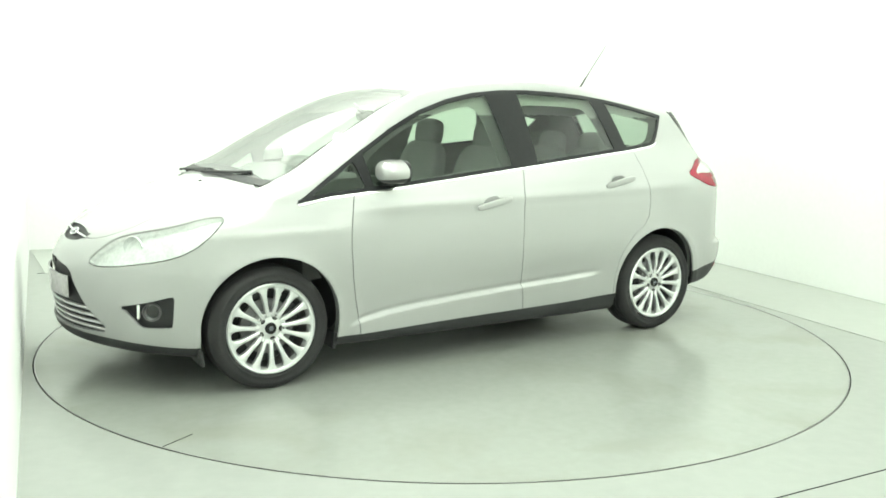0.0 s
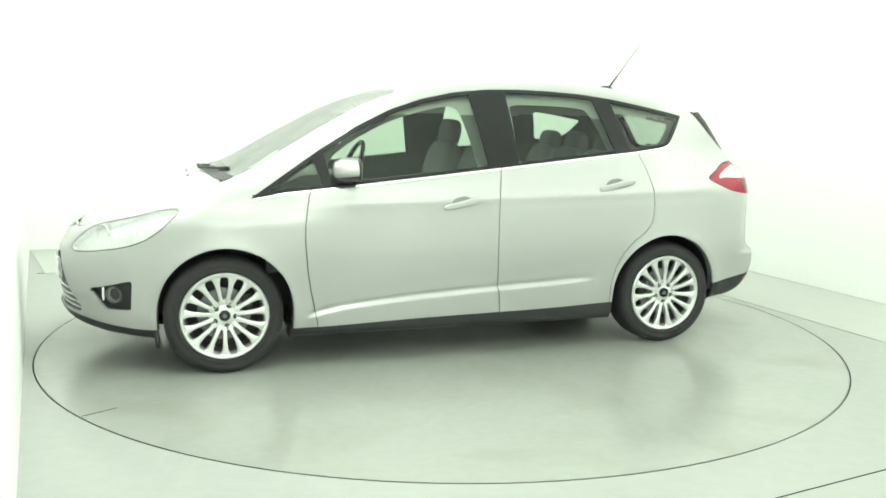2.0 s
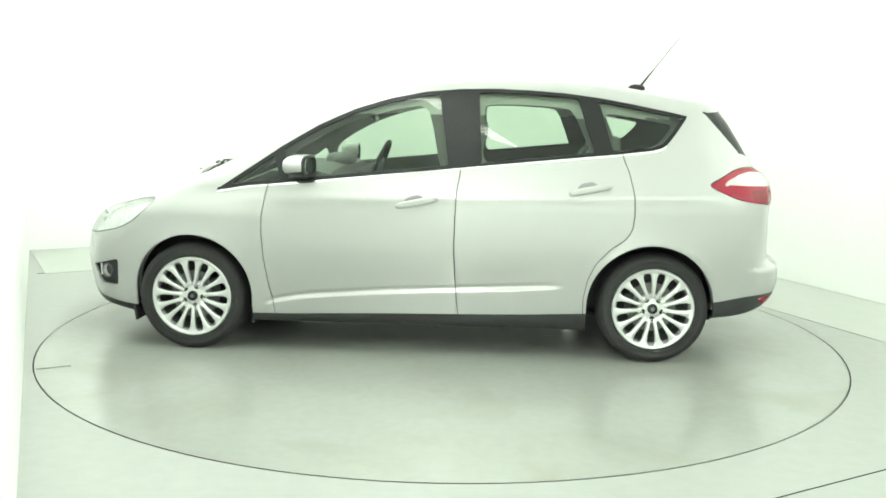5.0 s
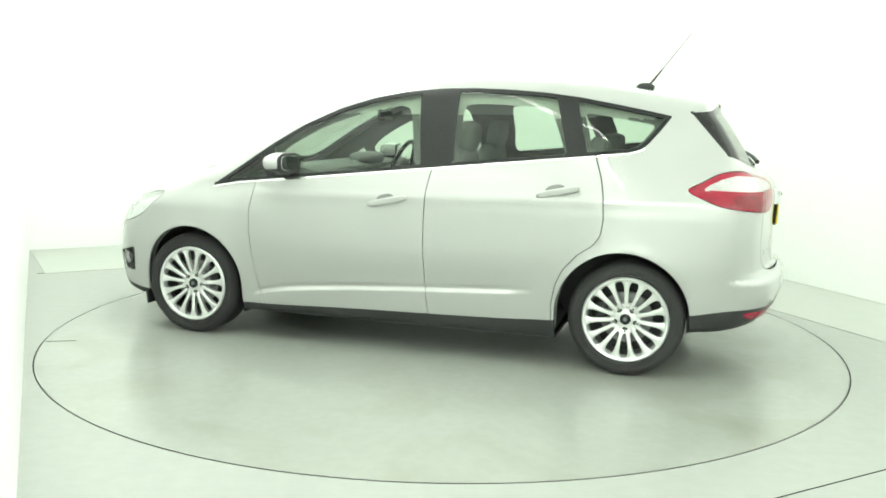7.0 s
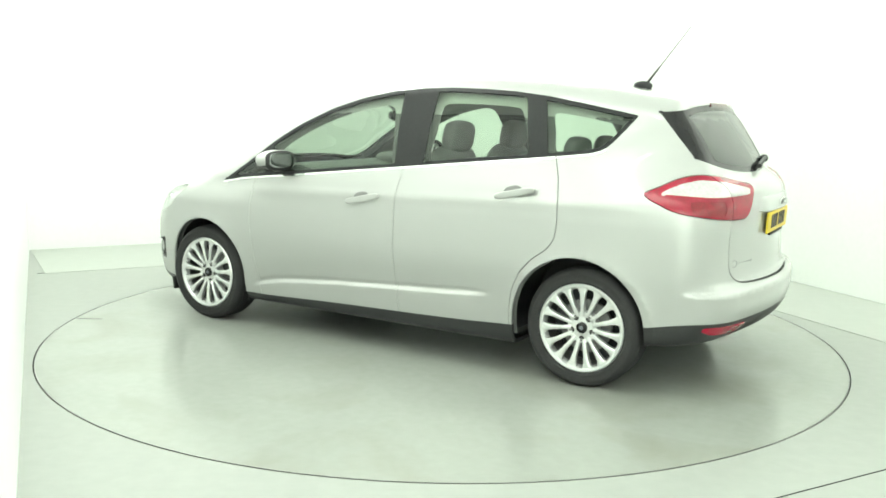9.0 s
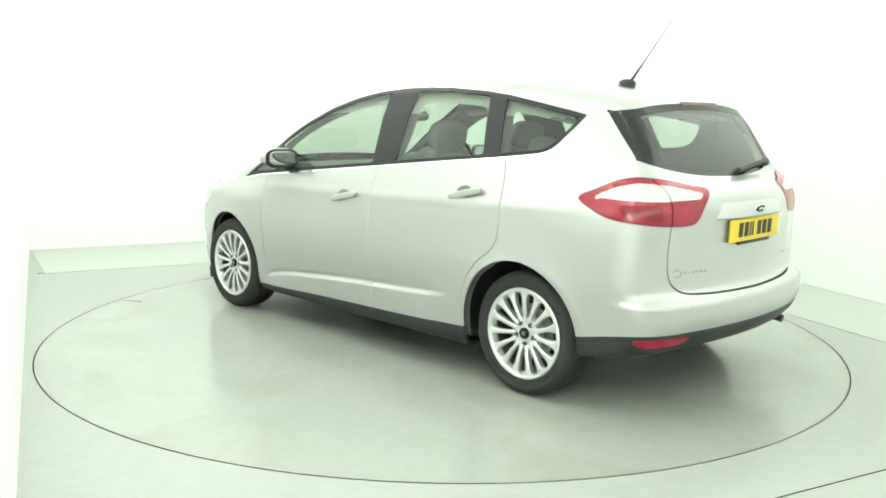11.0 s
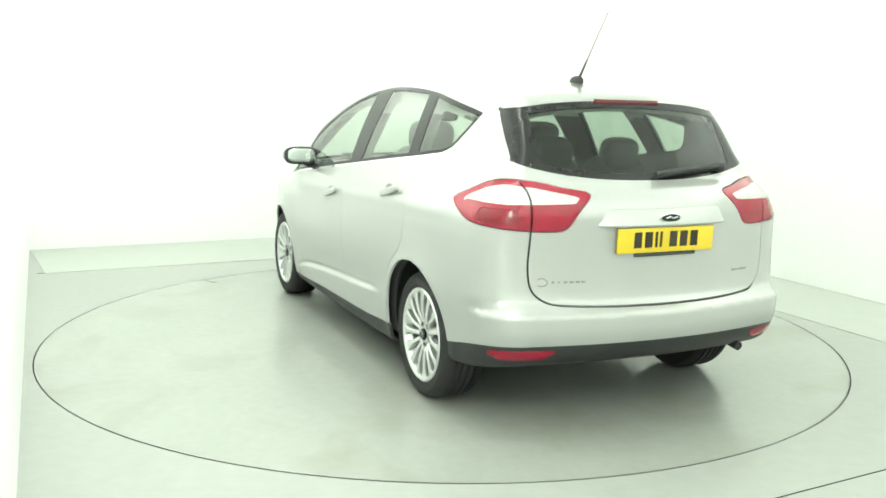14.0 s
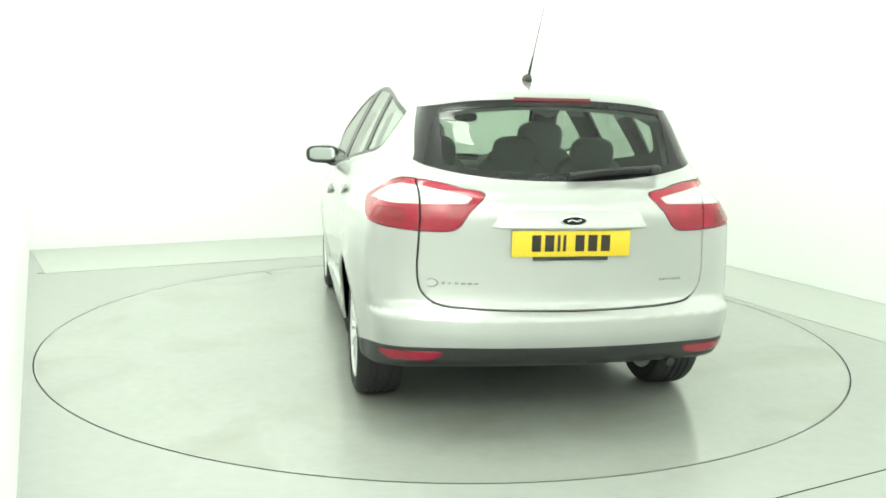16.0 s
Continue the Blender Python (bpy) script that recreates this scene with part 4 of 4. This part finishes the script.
def front_fittings(car):
    # wipers on the windscreen and the dark cowl
    for pts in ([(1.40, 0.02), (1.375, 0.15), (1.33, 0.30), (1.28, 0.42)], [(1.385, -0.48), (1.39, -0.3), (1.385, -0.12), (1.37, 0.02)]):
        line = [touch((x, y, 1.6), (0, 0, -1)) + Vector((0.01, 0, 0.016)) for x, y in pts]
        w = part("wiper", tube(line, 0.008, 8, 0.7), BLACK, car, "black windscreen wiper")
        part("wiper_blade", tube([v + Vector((-0.03, 0, 0.0)) for v in line], 0.007, 6), RUBBER, w)
    cowl = [touch((1.365 - 0.17 * y * y, y, 1.6), (0, 0, -1)) for y in (-0.7 + 0.1 * i for i in range(15))]
    bm = bmesh.new()
    rows = [[bm.verts.new(touch((v.x + dx, v.y, 1.6), (0, 0, -1)) + Vector((0, 0, 0.005))) for v in cowl] for dx in (0.03, 0.0, -0.03)]
    for a, b in zip(rows, rows[1:]):
        for i in range(14):
            bm.faces.new((a[i], b[i], b[i + 1], a[i + 1]))
    bmesh.ops.recalc_face_normals(bm, faces=bm.faces)
    part("cowl", bm, BLACK, car, "black plastic cowl below the windscreen")
    for y in (0.2, -0.2):
        part("washer_jet", moved(egg(0.014, 0.012, 0.006, 0.9, 14, 8), Matrix.Translation(touch((1.47, y, 1.6), (0, 0, -1)))), BLACK, car)
    # nose
    p = touch((2.6, 0, 0.742), (-1, 0, 0))
    g = Vector(form_normal(np.array([p]))[0])
    lean = Matrix.Translation(p - Vector((0.004, 0, 0.004))) @ pose(0, 0, 0, 0, -math.degrees(math.atan2(g.z, g.x)))
    b = part("badge", moved(egg(0.008, 0.066, 0.027, 1.0, 32, 12), lean), CHROME, car, "oval chrome-rimmed badge")
    part("badge_field", moved(egg(0.008, 0.056, 0.020, 1.0, 32, 12), lean @ pose(0.003, 0, 0)), BADGE, b, "dark oval badge field")
    part("badge_stroke", tube([lean @ Vector((0.011, y, z)) for y, z in ((0.034, -0.004), (0.012, 0.006), (-0.008, -0.004), (-0.034, 0.004))], 0.004, 6), CHROME, b, "bright plain stroke")
    part("grille_bar", tube([touch((2.6, y, 0.742 - 0.1 * y * y), (-1, 0, 0)) + Vector((-0.004, 0, 0)) for y in (-0.26 + 0.04 * i for i in range(14))], 0.006, 8), CHROME, car, "bright upper grille bar")
    for z, half in ((0.405, 0.43), (0.372, 0.46), (0.340, 0.49), (0.310, 0.505)):
        q = touch((2.6, 0, z), (-1, 0, 0))
        part("grille_slat", rail([(q.x - 0.05, z - 0.004), (q.x - 0.018, z - 0.006), (q.x - 0.014, z), (q.x - 0.018, z + 0.006), (q.x - 0.05, z + 0.006)], half, -0.56), ALLOY, car, "bright-edged lower grille slat")
    q = touch((2.6, 0, 0.49), (-1, 0, 0))
    part("number_plate", rail([(q.x - 0.014, 0.437), (q.x - 0.005, 0.437), (q.x - 0.005, 0.548), (q.x - 0.014, 0.548)], 0.26, -0.56, 15), FROST, car, "white front number plate")
    for s in (1, -1):
        c = Vector((1.875, s * 0.735, 0.425))
        turn = pose(0, 0, 0, 0, 0, s * -28 if s > 0 else 208)
        fog = part("fog_light", lathe([(0.001, 0.012), (0.030, 0.008), (0.038, 0.0), (0.038, -0.04)], 28), LENS, car, "small round fog light", at=Matrix.Translation(c) @ turn)
        part("fog_ring", lathe([(0.038, -0.01), (0.039, 0.006), (0.043, 0.006), (0.045, -0.01)], 28), STEEL, fog, "dark metal fog light ring")
        part("fog_bowl", lathe([(0.036, 0.0), (0.028, -0.025), (0.001, -0.04)], 24), ALLOY, fog, "bright reflector bowl")
        part("fog_fin", box(0.016, 0.016, 0.075, pose(0.0, 0.0, 0.0), 0.005), CHROME, car, "pale upright fin beside the fog light", at=Matrix.Translation(c + Vector((0.05, s * -0.045, 0.0))) @ turn)


def lamps_inside(heads):
    for hl in heads:
        s = 1 if hl.data.vertices[0].co.y > 0 else -1
        for x, y, z, r in ((1.90, 0.585, 0.725, 0.055), (1.77, 0.665, 0.770, 0.050)):
            m = pose(x, s * y, z, 0, 0, s * -48 if s > 0 else 228)
            part("reflector_bowl", lathe([(r, 0.03), (r * 0.93, 0.034), (r * 0.85, 0.0), (r * 0.5, -0.035), (0.001, -0.045)], 32), CHROME, hl, "bright reflector bowl", at=m)
            part("bulb", moved(egg(0.012, 0.02, 0.012, 1.0, 12, 8), pose(0, -0.01, 0)), FROST, hl, at=m)


def seats(car):
    def seat(name, x, y, wide, label, top):
        s = part(name, moved(egg(0.25, wide / 2, 0.085, 0.5), pose(x + 0.22, y, 0.58, 0, -8)), CLOTH, car, label)
        part("backrest", moved(egg(0.075, wide / 2, 0.34, 0.5), pose(x - 0.06, y, 0.86 if top > 1.3 else 0.84, 0, -14)), CLOTH, s)
        for dy in (-0.05, 0.05):
            part("headrest_post", tube([(x - 0.135, y + dy, 1.10), (x - 0.155, y + dy, 1.22)], 0.006, 8), STEEL, s)
        part("headrest", moved(egg(0.055, wide * 0.28, 0.095, 0.6), pose(x - 0.16, y, top - 0.09, 0, -10)), CLOTH, s, "dark padded headrest")
        return s
    for y in (0.37, -0.37):
        seat("front_seat", -0.14, y, 0.50, "dark grey cloth front seat", 1.338)
    for y in (0.43, 0.0, -0.43):
        seat("rear_seat", -0.93, y, 0.41, "dark grey cloth rear seat", 1.27)
    part("dashboard", rail([(1.15, 0.95), (0.95, 1.035), (0.70, 1.045), (0.60, 1.02), (0.57, 0.95), (0.62, 0.80), (0.70, 0.55), (1.15, 0.5)], 0.70, -0.12), TRIM, car, "dark grey moulded dashboard")
    part("instrument_hood", moved(egg(0.10, 0.17, 0.045, 0.7), pose(0.66, -0.37, 1.055)), TRIM, car)
    part("centre_console", box(0.55, 0.22, 0.42, pose(0.45, 0, 0.52, 0, -20), 0.04), TRIM, car)
    # steering wheel, on the right-hand side
    bm = bmesh.new()
    ring, tubeN, R, r = 40, 10, 0.185, 0.016
    rows = [[bm.verts.new(((r * math.cos(b)), (R + r * math.sin(b)) * math.cos(a), (R + r * math.sin(b)) * math.sin(a))) for b in (2 * math.pi * k / tubeN for k in range(tubeN))] for a in (2 * math.pi * i / ring for i in range(ring))]
    for i in range(ring):
        for k in range(tubeN):
            bm.faces.new((rows[i][k], rows[(i + 1) % ring][k], rows[(i + 1) % ring][(k + 1) % tubeN], rows[i][(k + 1) % tubeN]))
    bmesh.ops.recalc_face_normals(bm, faces=bm.faces)
    m = pose(0.40, -0.37, 1.01, 0, -24)
    sw = part("steering_wheel", bm, GLOSS_BLACK, car, "dark steering wheel", at=m)
    part("steering_boss", egg(0.03, 0.075, 0.06, 0.7), TRIM, sw)
    for a in (0, 180, 270):
        part("wheel_spoke", box(0.014, 0.13, 0.03, pose(0, 0, 0, a) @ pose(0, 0.115, 0), 0.005), TRIM, sw)
    part("steering_column", tube([(0.42, -0.37, 1.0), (0.72, -0.37, 0.88)], 0.04, 12), TRIM, car)
    rm = part("rear_view_mirror", moved(egg(0.018, 0.12, 0.035, 0.6), pose(0.38, 0, 1.36, 0, 10)), GLOSS_BLACK, car, "dark rear-view mirror")
    part("mirror_stem", tube([(0.39, 0, 1.37), (0.46, 0, 1.43)], 0.01, 8), BLACK, rm)
    part("parcel_shelf", box(0.45, 1.10, 0.015, pose(-1.48, 0, 0.99, 0, 0), 0.004), BLACK, car, "dark parcel shelf")

studio()
disc = turntable()
car = tagged(empty("car"), "silver-white five-door compact people carrier parked on the turntable", "car")
body, gate = shaped_body(car)
wheels(car)
mirrors(car)
doors = [(o, 0.02, 0.893, 12) if o.name.startswith("front_door") else (o, -0.94, 0.985, 12) for o in car.children if o.name.split(".")[0] in ("front_door", "rear_door")]
handles(doors)
lamps_inside([o for o in car.children if o.name.startswith("headlight")])
front_fittings(car)
tail_fittings(car, gate)
roof_fittings(car)
seats(car)

TURN0, SPIN, OX, OY = 211.758, -6.956, 0.0997, -0.1804


def motions():
    rows, spin = [], []
    for i in range(81):
        t = i * 0.2
        m = pose(0, 0, 0, 0, 0, TURN0 + SPIN * t)
        rows.append((t, m @ pose(OX, OY, 0.0)))
        spin.append((t, m))
    walk(car, rows)
    walk(disc, spin)


motions()
